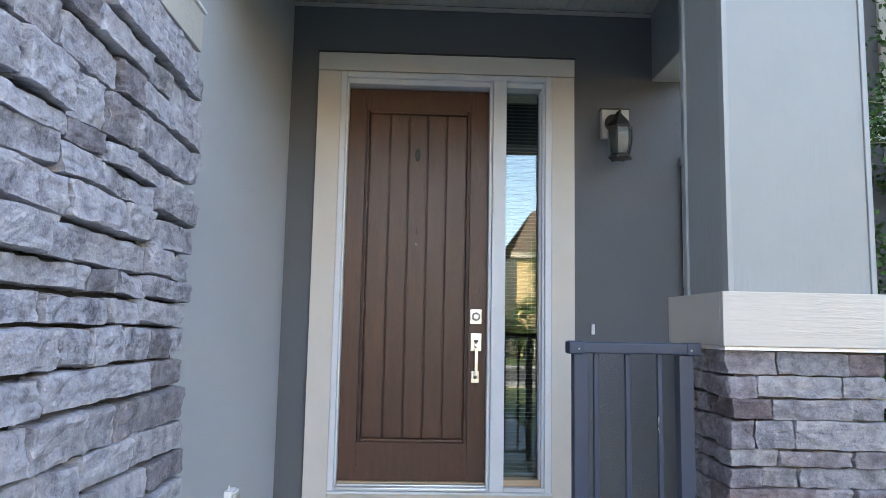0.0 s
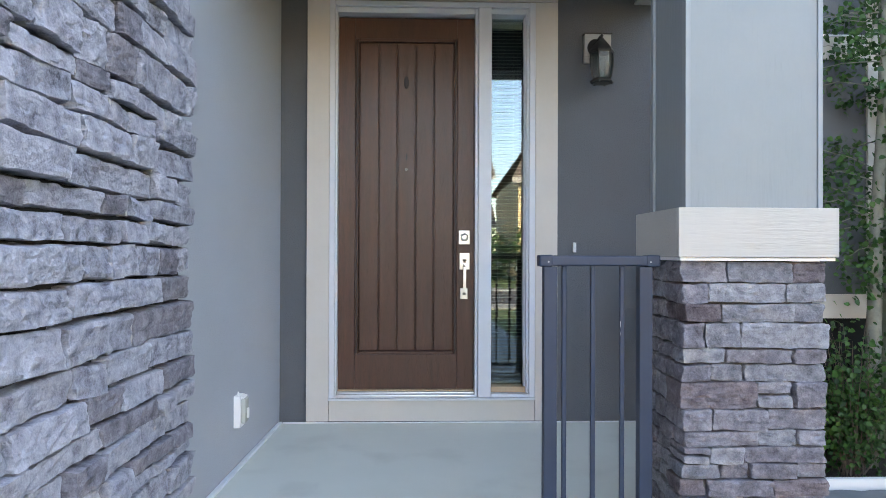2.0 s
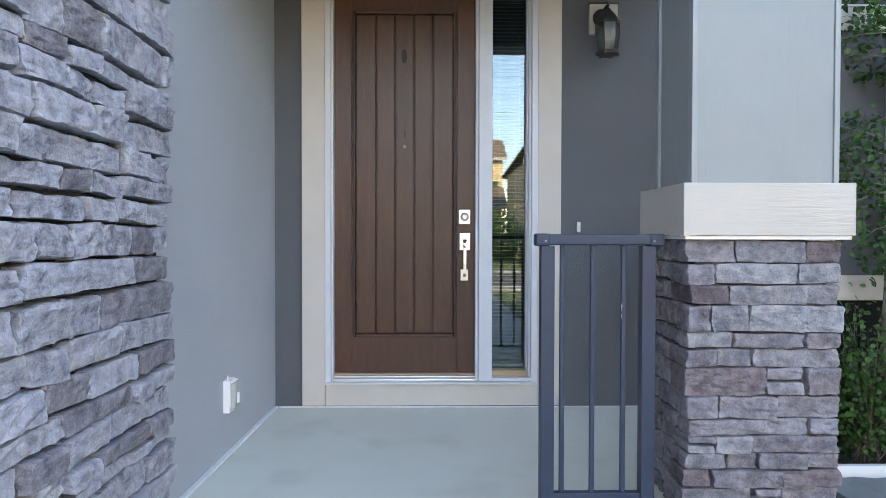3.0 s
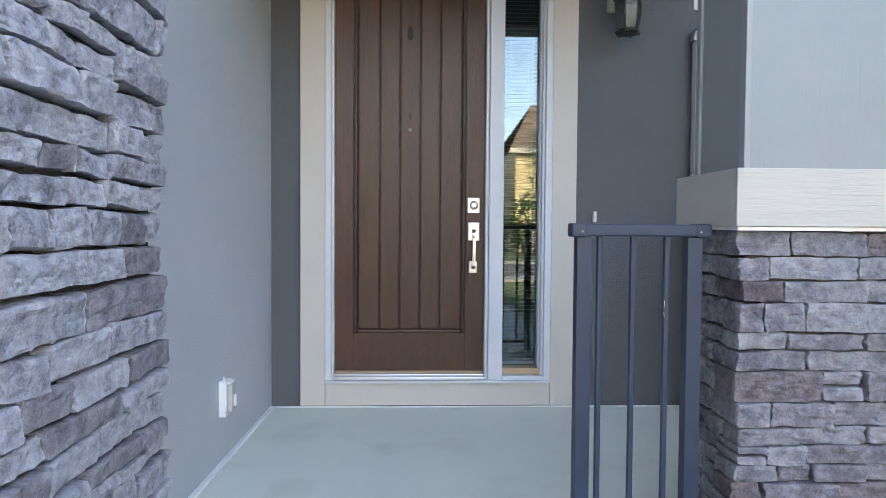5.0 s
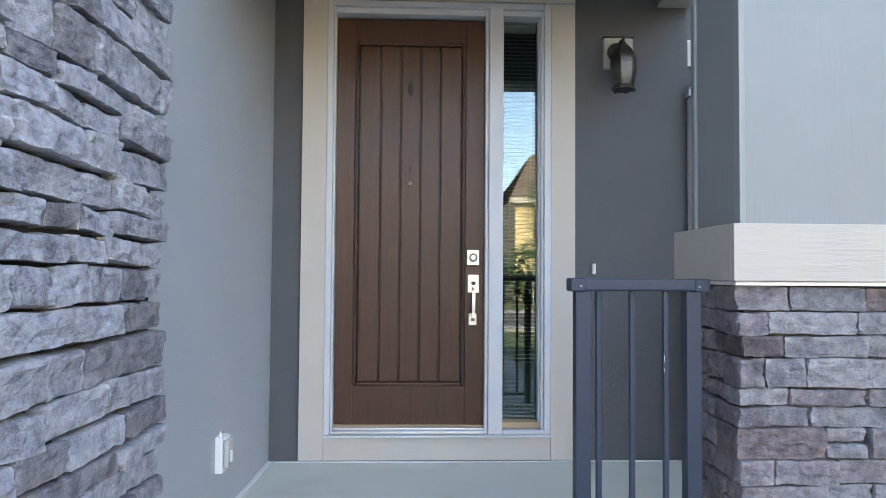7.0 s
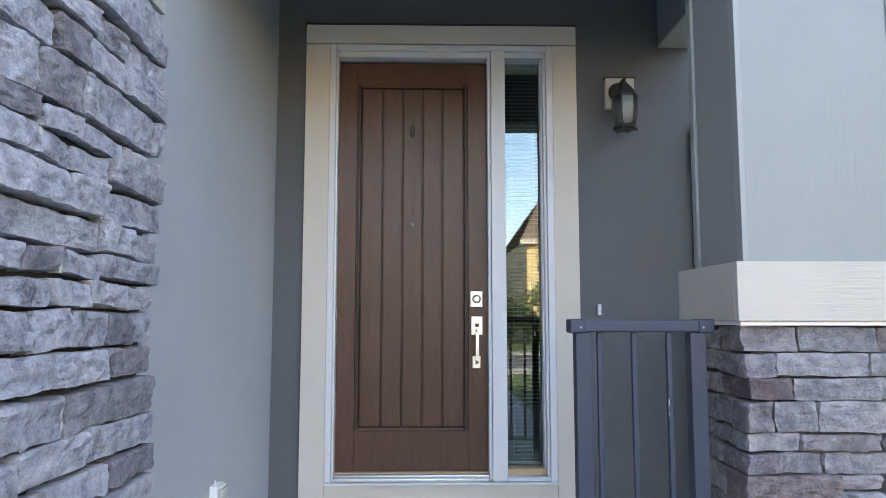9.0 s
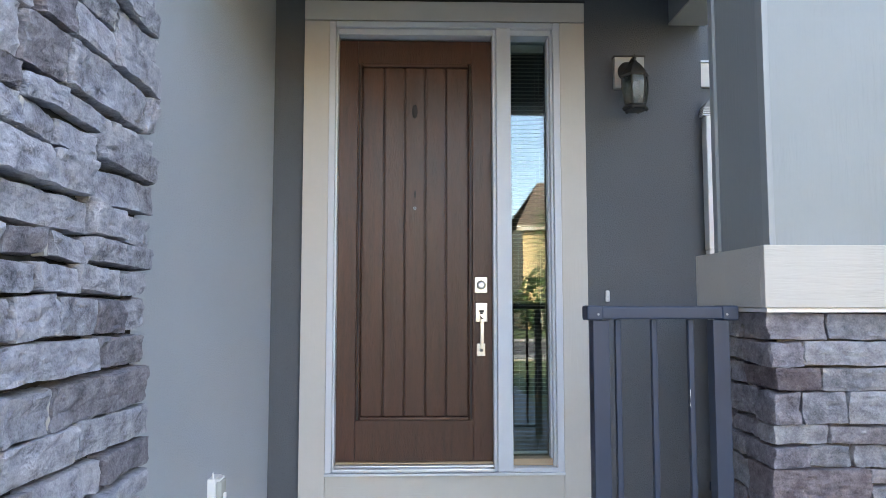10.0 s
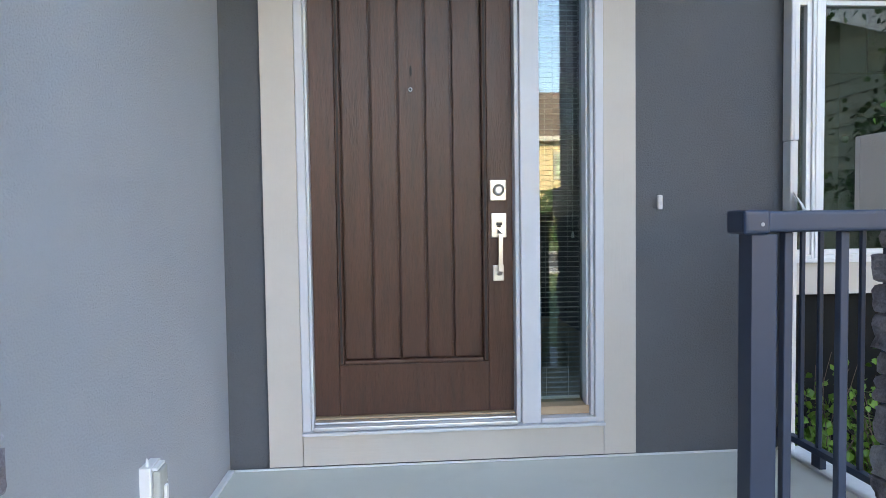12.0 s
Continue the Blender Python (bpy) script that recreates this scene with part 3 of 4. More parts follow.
part("cap_board", box(0.9145, 1.5515, 3.670, 3.688, 1.0892, 1.2828, 0.003), M_CREAM_H, pillar)
part("cap_top", box(0.942, 1.524, 3.177, 3.667, 1.24, 1.279), M_CREAM_H, pillar)
# column with corner boards
part("column_panel", box(0.985, 1.50, 3.215, 3.25, 1.284, 2.72), M_COL, pillar, "pale blue-grey woodgrain panel")
part("column_side", box(0.968, 0.99, 3.252, 3.575, 1.284, 2.72), M_COL, pillar, "blue-grey woodgrain panel")
part("column_side", box(1.495, 1.515, 3.252, 3.575, 1.284, 2.72), M_COL, pillar)
part("column_back", box(0.992, 1.493, 3.555, 3.575, 1.284, 2.72), M_COL, pillar)
part("corner_trim", box(0.963, 0.984, 3.207, 3.25, 1.284, 2.72, 0.003), M_EDGE, pillar, "pale corner trim")
part("corner_trim", box(1.501, 1.522, 3.207, 3.25, 1.284, 2.72, 0.003), M_EDGE, pillar)
part("corner_trim", box(0.956, 0.972, 3.576, 3.612, 1.284, 2.72, 0.003), M_COL, pillar)


# ---- front door ----
T = W - 0.025
door_trim = thing("door_trim", "wide beige woodgrain trim boards round the front door", "door trim", kind="structure")
part("side_board", box(-0.826, -0.682, T, W + 0.02, 0.012, 2.736, 0.003), M_BEIGE_V, door_trim)
part("side_board", box(0.655, 0.801, T, W + 0.02, 0.012, 2.736, 0.003), M_BEIGE_V, door_trim)
part("head_board", box(-0.826, 0.801, T - 0.006, W + 0.02, 2.740, 2.855, 0.003), M_BEIGE_H, door_trim)
part("drip_cap", box(-0.83, 0.805, T - 0.012, W + 0.02, 2.856, 2.864), M_DARKMETAL, door_trim, "thin dark drip cap")
part("foot_board", box(-0.680, 0.653, T, W + 0.02, 0.012, 0.148, 0.003), M_BEIGE_H, door_trim)

# white frame: jambs, mullion, head, sill with stepped mouldings
frame_ob = thing("door_frame", "white painted frame for the door and its sidelight", "door frame", kind="structure")
SZ0, SZ1 = 0.205, 2.652
for x0, x1 in ((-0.681, -0.645), (0.614, 0.654)):
    part("brick_moulding", box(x0, x1, T - 0.006, W + 0.05, 0.15, 2.735, 0.006, 3), M_WHITE, frame_ob)
part("jamb", box(-0.644, -0.633, T + 0.015, 5.16, 0.15, 2.70, 0.003), M_WHITE, frame_ob)
part("jamb", box(0.598, 0.613, T + 0.015, 5.16, 0.15, 2.70, 0.003), M_WHITE, frame_ob)
part("glazing_stop", box(0.588, 0.597, T + 0.05, 5.09, 0.21, 2.66, 0.002), M_WHITE, frame_ob)
part("mullion", box(0.283, 0.368, T - 0.004, 5.16, 0.165, 2.70, 0.005, 3), M_WHITE, frame_ob)
part("mullion_bead", box(0.263, 0.282, T + 0.022, 5.16, 0.165, 2.699, 0.003), M_WHITE, frame_ob)
part("head_moulding", box(-0.644, 0.613, T - 0.005, W + 0.05, 2.70, 2.734, 0.006, 3), M_WHITE, frame_ob)
part("head_jamb", box(-0.632, 0.262, T + 0.02, 5.16, 2.664, 2.698, 0.003), M_WHITE, frame_ob)
part("head_jamb", box(0.369, 0.597, T + 0.02, 5.16, 2.664, 2.698, 0.003), M_WHITE, frame_ob)
part("sill_nose", box(-0.681, 0.654, T - 0.030, W + 0.02, 0.150, 0.164, 0.004), M_WHITE, frame_ob)
part("threshold", box(-0.632, 0.262, T - 0.015, 5.06, 0.166, 0.184, 0.004), M_SILL, frame_ob, "ribbed aluminium threshold")
part("threshold_rib", box(-0.632, 0.262, T + 0.025, 5.07, 0.185, 0.194, 0.003), M_SILL, frame_ob)
part("threshold_board", box(-0.632, 0.262, T + 0.06, 5.12, 0.195, 0.203, 0.002), M_TAN, frame_ob, "pale wood threshold strip")
part("sidelight_sill", box(0.369, 0.613, T - 0.012, 5.08, 0.166, 0.188, 0.003), M_WHITE, frame_ob)
part("sidelight_ledge", box(0.369, 0.597, T + 0.04, 5.14, 0.189, 0.226, 0.003), M_TAN, frame_ob, "bare pine ledge under the glass")

FACE = 5.062
door = thing("door_1", "closed dark brown stained wooden plank-panel front door", "door", kind="structure")
part("stile", box(-0.632, -0.525, FACE, 5.11, SZ0, SZ1, 0.002), M_DOOR, door)
part("stile", box(0.150, 0.262, FACE, 5.11, SZ0, SZ1, 0.002), M_DOOR, door)
part("top_rail", box(-0.524, 0.149, FACE, 5.11, 2.515, SZ1, 0.002), M_DOOR, door)
part("bottom_rail", box(-0.524, 0.149, FACE, 5.11, SZ0, 0.432, 0.002), M_DOOR, door)
gx = [-0.489, -0.369, -0.248, -0.127, -0.007, 0.112]
edges = [-0.500] + gx[1:5] + [0.125]
for a, b in zip(edges, edges[1:]):
    part("plank", box(a + 0.0048, b - 0.0048, FACE + 0.009, 5.10, 0.455, 2.492, 0.006, 2), M_DOOR, door)
part("groove_backing", box(-0.52, 0.145, 5.0985, 5.109, 0.44, 2.51), M_DOOR, door)
for x0, x1 in ((-0.5235, -0.501), (0.126, 0.1485)):
    bm = box(x0, x1, FACE - 0.009, 5.098, 0.434, 2.513, 0.008, 3)
    part("panel_moulding", bm, M_DOOR, door)
for z0, z1 in ((0.4335, 0.454), (2.493, 2.514)):
    part("panel_moulding", box(-0.500, 0.125, FACE - 0.009, 5.098, z0, z1, 0.008, 3), M_DOOR, door)
# thin raised strips; the groove's shade is only in their dark colour
for xx in (-0.512, 0.137):
    part("groove_shade_strip", box(xx - 0.0046, xx + 0.0046, FACE - 0.0105, FACE - 0.008, 0.44, 2.50), M_SEAM, door)
# lock furniture
bolt = part("deadbolt", box(0.160, 0.233, FACE - 0.012, FACE - 0.0005, 1.158, 1.250, 0.003), M_STEEL, door, "square satin nickel deadbolt plate")
part("lock_cylinder", lathe([(0.026, 0), (0.026, 0.012), (0.023, 0.018), (0.0, 0.018)], 24, (0.197, FACE - 0.012, 1.205), "Y"), M_STEEL, bolt, "", True)
part("cylinder_ring", lathe([(0.0155, 0), (0.0155, 0.003), (0.014, 0.0035), (0.0, 0.0035)], 20, (0.197, FACE - 0.030, 1.205), "Y"), M_SILL, bolt)
part("keyhole", box(0.1955, 0.1985, FACE - 0.0345, FACE - 0.0336, 1.196, 1.214), M_PALE, bolt)
plate = part("handle_plate", box(0.164, 0.233, FACE - 0.012, FACE - 0.0005, 0.992, 1.101, 0.003), M_STEEL, door, "square satin nickel handle plate")
part("thumb_latch", box(0.186, 0.211, FACE - 0.032, FACE - 0.0125, 1.047, 1.060, 0.003), M_DARKMETAL, plate)
part("latch_hook", box(0.190, 0.207, FACE - 0.020, FACE - 0.0125, 1.038, 1.046, 0.002), M_DARKMETAL, plate)
grip = tube([(0.198, FACE - 0.012, 1.022), (0.198, FACE - 0.045, 1.022), (0.198, FACE - 0.058, 1.008), (0.1975, FACE - 0.060, 0.92), (0.196, FACE - 0.058, 0.845), (0.1955, FACE - 0.045, 0.833), (0.1955, FACE - 0.012, 0.833)], 0.0125, 4, None, True)
part("grip", grip, M_STEEL, plate)
part("foot_plate", box(0.171, 0.220, FACE - 0.012, FACE - 0.0005, 0.797, 0.868, 0.003), M_STEEL, door, "small satin nickel plate")
peep = part("peephole", lathe([(0.009, 0), (0.009, 0.003), (0.0065, 0.005), (0.0, 0.005)], 16, (-0.188, FACE + 0.009, 1.653), "Y"), M_SILL, door)
part("lens", lathe([(0.0058, 0), (0.005, 0.0015), (0.0, 0.0015)], 12, (-0.188, FACE + 0.0038, 1.653), "Y"), M_DARKMETAL, peep)
# two small dark ovals set on the middle planks
part("oval_mark", lathe([(0.020, 0), (0.017, 0.003), (0.0, 0.004)], 16, (0, 0, 0), "Y"), mat("oval_mark_brown", (0.012, 0.008, 0.007), (0.022, 0.014, 0.012), 30, 0.6, 0.3), door, "dark oval mark").matrix_basis = pose(-0.189, FACE + 0.0089, 2.228) @ Matrix.Diagonal((0.8, 1, 2.1, 1))

part("oval_mark", lathe([(0.012, 0), (0.010, 0.002), (0.0, 0.003)], 12, (0, 0, 0), "Y"), bpy.data.materials["oval_mark_brown"], door).matrix_basis = pose(-0.186, FACE + 0.0089, 1.735) @ Matrix.Diagonal((0.45, 1, 2.0, 1))

# sidelight: glass with a venetian blind behind it
side = thing("window_1", "narrow sidelight of coated glass beside the front door", "window", kind="structure")
pane = part("pane", box(0.366, 0.600, 5.088, 5.096, 0.222, 2.668), M_GLASS, side, "mirror-like coated glass")
pane.visible_shadow = False
blind = thing("venetian_blind", "lowered ivory venetian blind with thin slats behind the sidelight", "blind")
part("head_rail", box(0.375, 0.585, 5.115, 5.150, 2.605, 2.655, 0.003), M_SLAT, blind)
slat = bmesh.new()
prof = [(-0.0118, -0.0016), (-0.006, 0.0004), (0.0, 0.0012), (0.006, 0.0010), (0.0118, -0.0002)]
rows = [[slat.verts.new((xx, 5.1325 + py, pz + dz)) for py, pz in prof] for xx in (0.377, 0.584) for dz in (0.0,)]
rows2 = [[slat.verts.new((xx, 5.1325 + py, pz - 0.0009)) for py, pz in prof] for xx in (0.377, 0.584)]
for i in range(4):
    slat.faces.new((rows[0][i], rows[1][i], rows[1][i + 1], rows[0][i + 1]))
    slat.faces.new((rows2[0][i + 1], rows2[1][i + 1], rows2[1][i], rows2[0][i]))
bmesh.ops.recalc_face_normals(slat, faces=slat.faces)
first = part("slat", slat, M_SLAT, blind)
first.location.z = 0.262
z = 0.262 + 0.0235
while z < 2.60:
    o = first.copy()
    scene.collection.objects.link(o)
    o.location.z = z
    z += 0.0235
part("bottom_rail", box(0.376, 0.585, 5.120, 5.146, 0.231, 0.247, 0.003), M_SLAT, blind)
for xx in (0.425, 0.53):
    part("ladder_cord", box(xx - 0.0007, xx + 0.0007, 5.1188, 5.1195, 0.24, 2.61), M_SLAT, blind)
part("lift_cord", tube([(0.552, 5.110, 2.60), (0.553, 5.110, 1.9), (0.552, 5.110, 1.02)], 0.0013, 5), M_SLAT, blind)
part("cord_tassel", lathe([(0.002, 0.03), (0.006, 0.015), (0.008, 0.0), (0.0, -0.002)], 8, (0.552, 5.110, 0.985)), M_VINYL, blind)
# the room behind the door; its dimness is put into a dark colour
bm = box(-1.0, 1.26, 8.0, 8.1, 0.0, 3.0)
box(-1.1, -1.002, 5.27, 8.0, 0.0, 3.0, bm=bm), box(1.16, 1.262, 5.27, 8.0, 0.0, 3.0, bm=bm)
structure("wall_hall", bm, M_ROOM, "hall walls behind the door, dimness in their colour")
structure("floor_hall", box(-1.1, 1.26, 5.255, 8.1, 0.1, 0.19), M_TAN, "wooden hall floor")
structure("ceiling_hall", box(-1.1, 1.26, 5.255, 8.1, 3.0, 3.1), M_ROOM, "hall ceiling, dimness in its colour")

# ---- wall lantern ----
lantern = thing("wall_lantern", "dark bronze carriage wall lantern with bowed clear glass", "wall lamp")
block = part("mounting_block", box(0.972, 1.146, 4.955, W - 0.001, 2.345, 2.530, 0.004), M_CREAM_H, lantern, "square cream mounting block")
part("block_cap", box(0.966, 1.152, 4.949, W - 0.002, 2.531, 2.537), M_DARKMETAL, block)
LX, LY = 1.058, 4.855


def lamp_ring(prof, n):
    """One turned ring of the lantern."""
    return lathe([(r * 0.91, h) for r, h in prof], n, (LX, LY, 0))


part("back_plate", lathe([(0.058, 0), (0.058, 0.008), (0.045, 0.018), (0.02, 0.024), (0.0, 0.024)], 20, (LX - 0.012, 4.9545, 2.44), "Y"), M_DARKMETAL, lantern, "", True)
part("arm", tube([(LX - 0.012, 4.93, 2.44), (LX - 0.010, 4.90, 2.475), (LX - 0.005, 4.87, 2.485), (LX, LY, 2.468)], 0.011, 8), M_DARKMETAL, lantern, "", True)
part("roof", lamp_ring([(0.090, 2.383), (0.088, 2.392), (0.066, 2.420), (0.044, 2.442), (0.024, 2.459), (0.017, 2.470), (0.0, 2.472)], 6), M_DARKMETAL, lantern, "six-sided dark metal roof")
part("finial", lathe([(0.010, 2.466), (0.006, 2.478), (0.012, 2.487), (0.005, 2.497), (0.003, 2.512), (0.0, 2.514)], 10, (LX, LY, 0)), M_DARKMETAL, lantern, "", True)
prof_l = [(0.071, 2.378), (0.0745, 2.34), (0.0725, 2.29), (0.064, 2.24), (0.055, 2.212)]
for i in range(6):
    a0, a1 = 2 * math.pi * i / 6, 2 * math.pi * (i + 1) / 6
    part("cage_rib", tube([(LX + r * math.cos(a0), LY + r * math.sin(a0), h) for r, h in prof_l], 0.0048, 5), M_DARKMETAL, lantern)
    gb = bmesh.new()
    col = []
    for r, h in prof_l:
        col.append([gb.verts.new((LX + (r - 0.003) * math.cos(a), LY + (r - 0.003) * math.sin(a), h)) for a in (a0, a1)])
    for p, q in zip(col, col[1:]):
        gb.faces.new((p[0], p[1], q[1], q[0]))
    gp = part("glass_panel", gb, M_GLASS_L, lantern, "clear bowed glass")
    gp.visible_shadow = False
    gp.modifiers.new("thickness", "SOLIDIFY").thickness = 0.002
part("top_ring", lamp_ring([(0.084, 2.374), (0.086, 2.382), (0.07, 2.3825), (0.0, 2.3826)], 6), M_DARKMETAL, lantern)
part("base_ring", lamp_ring([(0.068, 2.184), (0.083, 2.190), (0.084, 2.196), (0.064, 2.213), (0.0, 2.213)], 6), M_DARKMETAL, lantern)
for i in range(6):
    a0 = 2 * math.pi * i / 6
    part("foot_ball", lathe([(0.0, 2.178), (0.008, 2.182), (0.009, 2.188), (0.004, 2.196)], 8, (LX + 0.063 * math.cos(a0), LY + 0.063 * math.sin(a0), 0)), M_DARKMETAL, lantern)
part("candle_sleeve", lathe([(0.012, 2.213), (0.012, 2.265), (0.0, 2.266)], 10, (LX, LY, 0)), M_SLAT, lantern, "ivory candle sleeve")
part("bulb", lathe([(0.008, 2.266), (0.016, 2.285), (0.017, 2.305), (0.009, 2.33), (0.0, 2.345)], 10, (LX, LY, 0)), M_GLASS_L, lantern, "unlit clear bulb", True)

# ---- doorbell, outlet ----
bell = thing("doorbell", "slim white doorbell button on the grey wall", "doorbell")
part("case", box(0.905, 0.926, 4.978, W - 0.001, 1.108, 1.172, 0.006, 3), M_VINYL, bell)
part("button", box(0.910, 0.921, 4.974, 4.9775, 1.128, 1.146, 0.002), M_CAULK, bell)
outlet = thing("outdoor_outlet", "white weatherproof outlet cover low on the porch wall", "outlet")
part("back_box", box(-1.030, -0.995, 4.000, 4.095, 0.215, 0.375, 0.004), M_VINYL, outlet)
lid = part("cover", box(-0.994, -0.972, 4.008, 4.087, 0.235, 0.362, 0.010, 3), mat("clear_grey_cover", (0.42, 0.43, 0.40), (0.52, 0.53, 0.5), 20, 0.25, 0.1), outlet, "cloudy hinged cover")
part("hinge", box(-0.994, -0.979, 4.012, 4.082, 0.3625, 0.372, 0.002), M_VINYL, outlet)
part("latch_tab", box(-0.971, -0.961, 4.035, 4.055, 0.26, 0.31, 0.003), M_VINYL, lid)
part("spike", lathe([(0.006, 0.374), (0.003, 0.395), (0.0, 0.40)], 6, (-1.010, 4.02, 0)), M_VINYL, outlet)

# ---- railings ----
rail = thing("porch_railing", "dark blue-black metal railing with square balusters beside the pillar", "railing")
RY0, RY1 = 3.262, 3.325
top = part("top_rail", box(0.398, 0.872, RY0 - 0.002, RY1 + 0.002, 1.051, 1.093, 0.008, 3), M_RAIL, rail)
for x0, x1 in ((0.388, 0.442), (0.826, 0.881)):
    cap = part("rail_bracket", box(x0, x1, RY0 - 0.006, RY1 + 0.006, 1.0475, 1.0955, 0.009, 3), M_RAIL, rail, "moulded end cap")
    xs = (x0 + x1) / 2 + (0.010 if x0 < 0.5 else -0.012)
    part("screw", lathe([(0.0042, 0), (0.0038, 0.0015), (0.0, 0.002)], 10, (xs, RY0 - 0.0055, 1.067), "Y"), M_EDGE, cap, "bare screw head")
for x0 in (0.409, 0.799):
    post = part("post", box(x0, x0 + 0.053, RY0 + 0.005, RY1 - 0.005, 0.006, 1.048, 0.003), M_RAIL, rail)
    part("base_plate", box(x0 - 0.016, x0 + 0.069, RY0 - 0.012, RY1 + 0.012, 0.0005, 0.0058, 0.001), M_RAIL, post)
for xc in (0.495, 0.613, 0.733):
    bal = part("baluster", box(xc - 0.009, xc + 0.009, RY0 + 0.022, RY1 - 0.022, 0.090, 1.05, 0.0015, 1), M_RAIL, rail)
    if xc > 0.7:
        # pale slivers paint the daylight that shows past this baluster
        for k, (zz, hh) in enumerate(((0.805, 0.03), (0.775, 0.008))):
            part("daylight_mark", rough_block(xc - 0.0095, xc - 0.0065, RY0 + 0.0207, RY0 + 0.0216, zz - hh / 2, zz + hh / 2, 0.0015, 0.006, k), M_PALE, bal, "thin pale mark standing in for daylight past the baluster")
part("bottom_rail", box(0.459, 0.798, RY0 + 0.014, RY1 - 0.014, 0.062, 0.0895, 0.003), M_RAIL, rail)

rail2 = thing("porch_railing", "dark blue-black metal railing along the open porch side", "railing")
part("top_rail", box(1.472, 1.528, 3.71, 4.985, 1.040, 1.080, 0.008, 3), M_RAIL, rail2)
part("bottom_rail", box(1.483, 1.517, 3.60, 4.985, 0.062, 0.0895, 0.003), M_RAIL, rail2)
part("wall_bracket", box(1.475, 1.525, 4.986, 4.998, 0.05, 0.10, 0.003), M_RAIL, rail2)
part("wall_bracket", box(1.468, 1.532, 4.986, 4.998, 1.03, 1.09, 0.003), M_RAIL, rail2)
yy = 4.85
while yy > 3.62:
    part("baluster", box(1.491, 1.509, yy - 0.009, yy + 0.009, 0.09, 1.039 if yy > 3.72 else 1.05, 0.0015, 1), M_RAIL, rail2)
    yy -= 0.128
part("foot", box(1.485, 1.515, 4.69, 4.75, 0.0085, 0.0615, 0.003), M_RAIL, rail2)

# ---- downspout ----
spout = thing("downspout", "white metal downspout on the wall corner with an elbow", "downspout")
for x0, x1, y0, y1, z0, z1, nm in ((1.492, 1.528, 4.933, 4.998, -0.50, 1.405, "lower_pipe"), (1.490, 1.530, 4.930, 4.999, 1.406, 2.18, "upper_pipe")):
    p = part(nm, box(x0, x1, y0, y1, z0, z1, 0.008, 3), M_VINYL, spout)
    part("rib", box((x0 + x1) / 2 - 0.003, (x0 + x1) / 2 + 0.003, y0 - 0.002, y0 - 0.0004, z0, z1), M_VINYL, p)
part("elbow", tube([(1.505, 4.966, 2.181), (1.507, 4.966, 2.205), (1.522, 4.965, 2.24), (1.555, 4.963, 2.27)], 0.040, 4, None, True), M_PIPE, spout, "crimped elbow, greyed for shade")
for k in range(5):
    part("elbow_crimp", tube([(1.505 + 0.002 * k, 4.966, 2.184 + 0.011 * k), (1.505 + 0.002 * k, 4.966, 2.188 + 0.011 * k)], 0.0425, 4, None, True), M_VINYL, spout)
part("upper_arm", tube([(1.55, 4.963, 2.266), (1.75, 4.90, 2.46), (1.95, 4.80, 2.68)], 0.039, 4, None, True), M_PIPE, spout, "sloping pipe, greyed for shade")
fb = bmesh.new()
vs = [fb.verts.new(p) for p in ((1.50, 4.925, 1.17), (1.545, 4.925, 1.115), (1.545, 4.86, 1.05), (1.50, 4.86, 1.105), (1.50, 4.925, 1.18), (1.545, 4.925, 1.125), (1.545, 4.86, 1.06), (1.50, 4.86, 1.115))]
for q in ((3, 2, 1, 0), (4, 5, 6, 7), (0, 1, 5, 4), (1, 2, 6, 5), (2, 3, 7, 6), (3, 0, 4, 7)):
    fb.faces.new([vs[i] for i in q])
part("flap", fb, M_VINYL, spout, "hinged white flap")

# ---- side window ----
trim = thing("window_trim", "beige trim boards round the side window", "window trim", kind="structure")
part("head_board", box(1.55, 3.13, D - 0.025, D - 0.001, 2.382, 2.515, 0.003), M_BEIGE_H, trim)
part("skirt_board", box(1.515, 3.60, D - 0.025, D - 0.001, 0.585, 0.778, 0.003), M_BEIGE_H, trim)
part("side_board", box(WX1 + 0.002, 3.13, D - 0.0245, D - 0.001, 0.78, 2.380, 0.003), M_BEIGE_V, trim)
part("side_board", box(1.60, WX0 - 0.002, D - 0.0245, D - 0.001, 0.78, 2.380, 0.003), M_BEIGE_V, trim)
part("corner_board", box(3.52, 3.605, D - 0.03, D - 0.0008, 0.78, 2.678, 0.003), M_BEIGE_V, trim)
part("corner_board", box(3.52, 3.605, D - 0.03, D - 0.0008, 2.876, 6.3, 0.003), M_BEIGE_V, trim)
part("frieze_board", box(1.515, 3.605, D - 0.03, D - 0.001, 2.68, 2.86, 0.003), M_BEIGE_H, trim)
part("drip_cap", box(1.515, 3.61, D - 0.04, D - 0.001, 2.862, 2.874), M_VINYL, trim)
win = thing("window_2", "white-framed casement side window with two panes", "window", kind="structure")
for a, b in ((WX0, 2.289), (2.295, WX1)):
    for nm, bm in frame_boxes(a, b, WZ0, WZ1, 0.024, D - 0.012, D + 0.08, 0.004):
        part(nm, bm, M_VINYL, win)
    for nm, bm in frame_boxes(a + 0.025, b - 0.025, WZ0 + 0.025, WZ1 - 0.025, 0.030, D + 0.002, D + 0.07, 0.004):
        part("sash_" + nm, bm, M_VINYL, win)
    p = part("pane", box(a + 0.052, b - 0.052, D + 0.035, D + 0.041, WZ0 + 0.052, WZ1 - 0.052), M_GLASS_W, win, "reflecting glass")
    p.visible_shadow = False
part("mullion_cover", box(2.283, 2.301, D - 0.020, D - 0.0125, WZ0, WZ1, 0.003), M_VINYL, win)
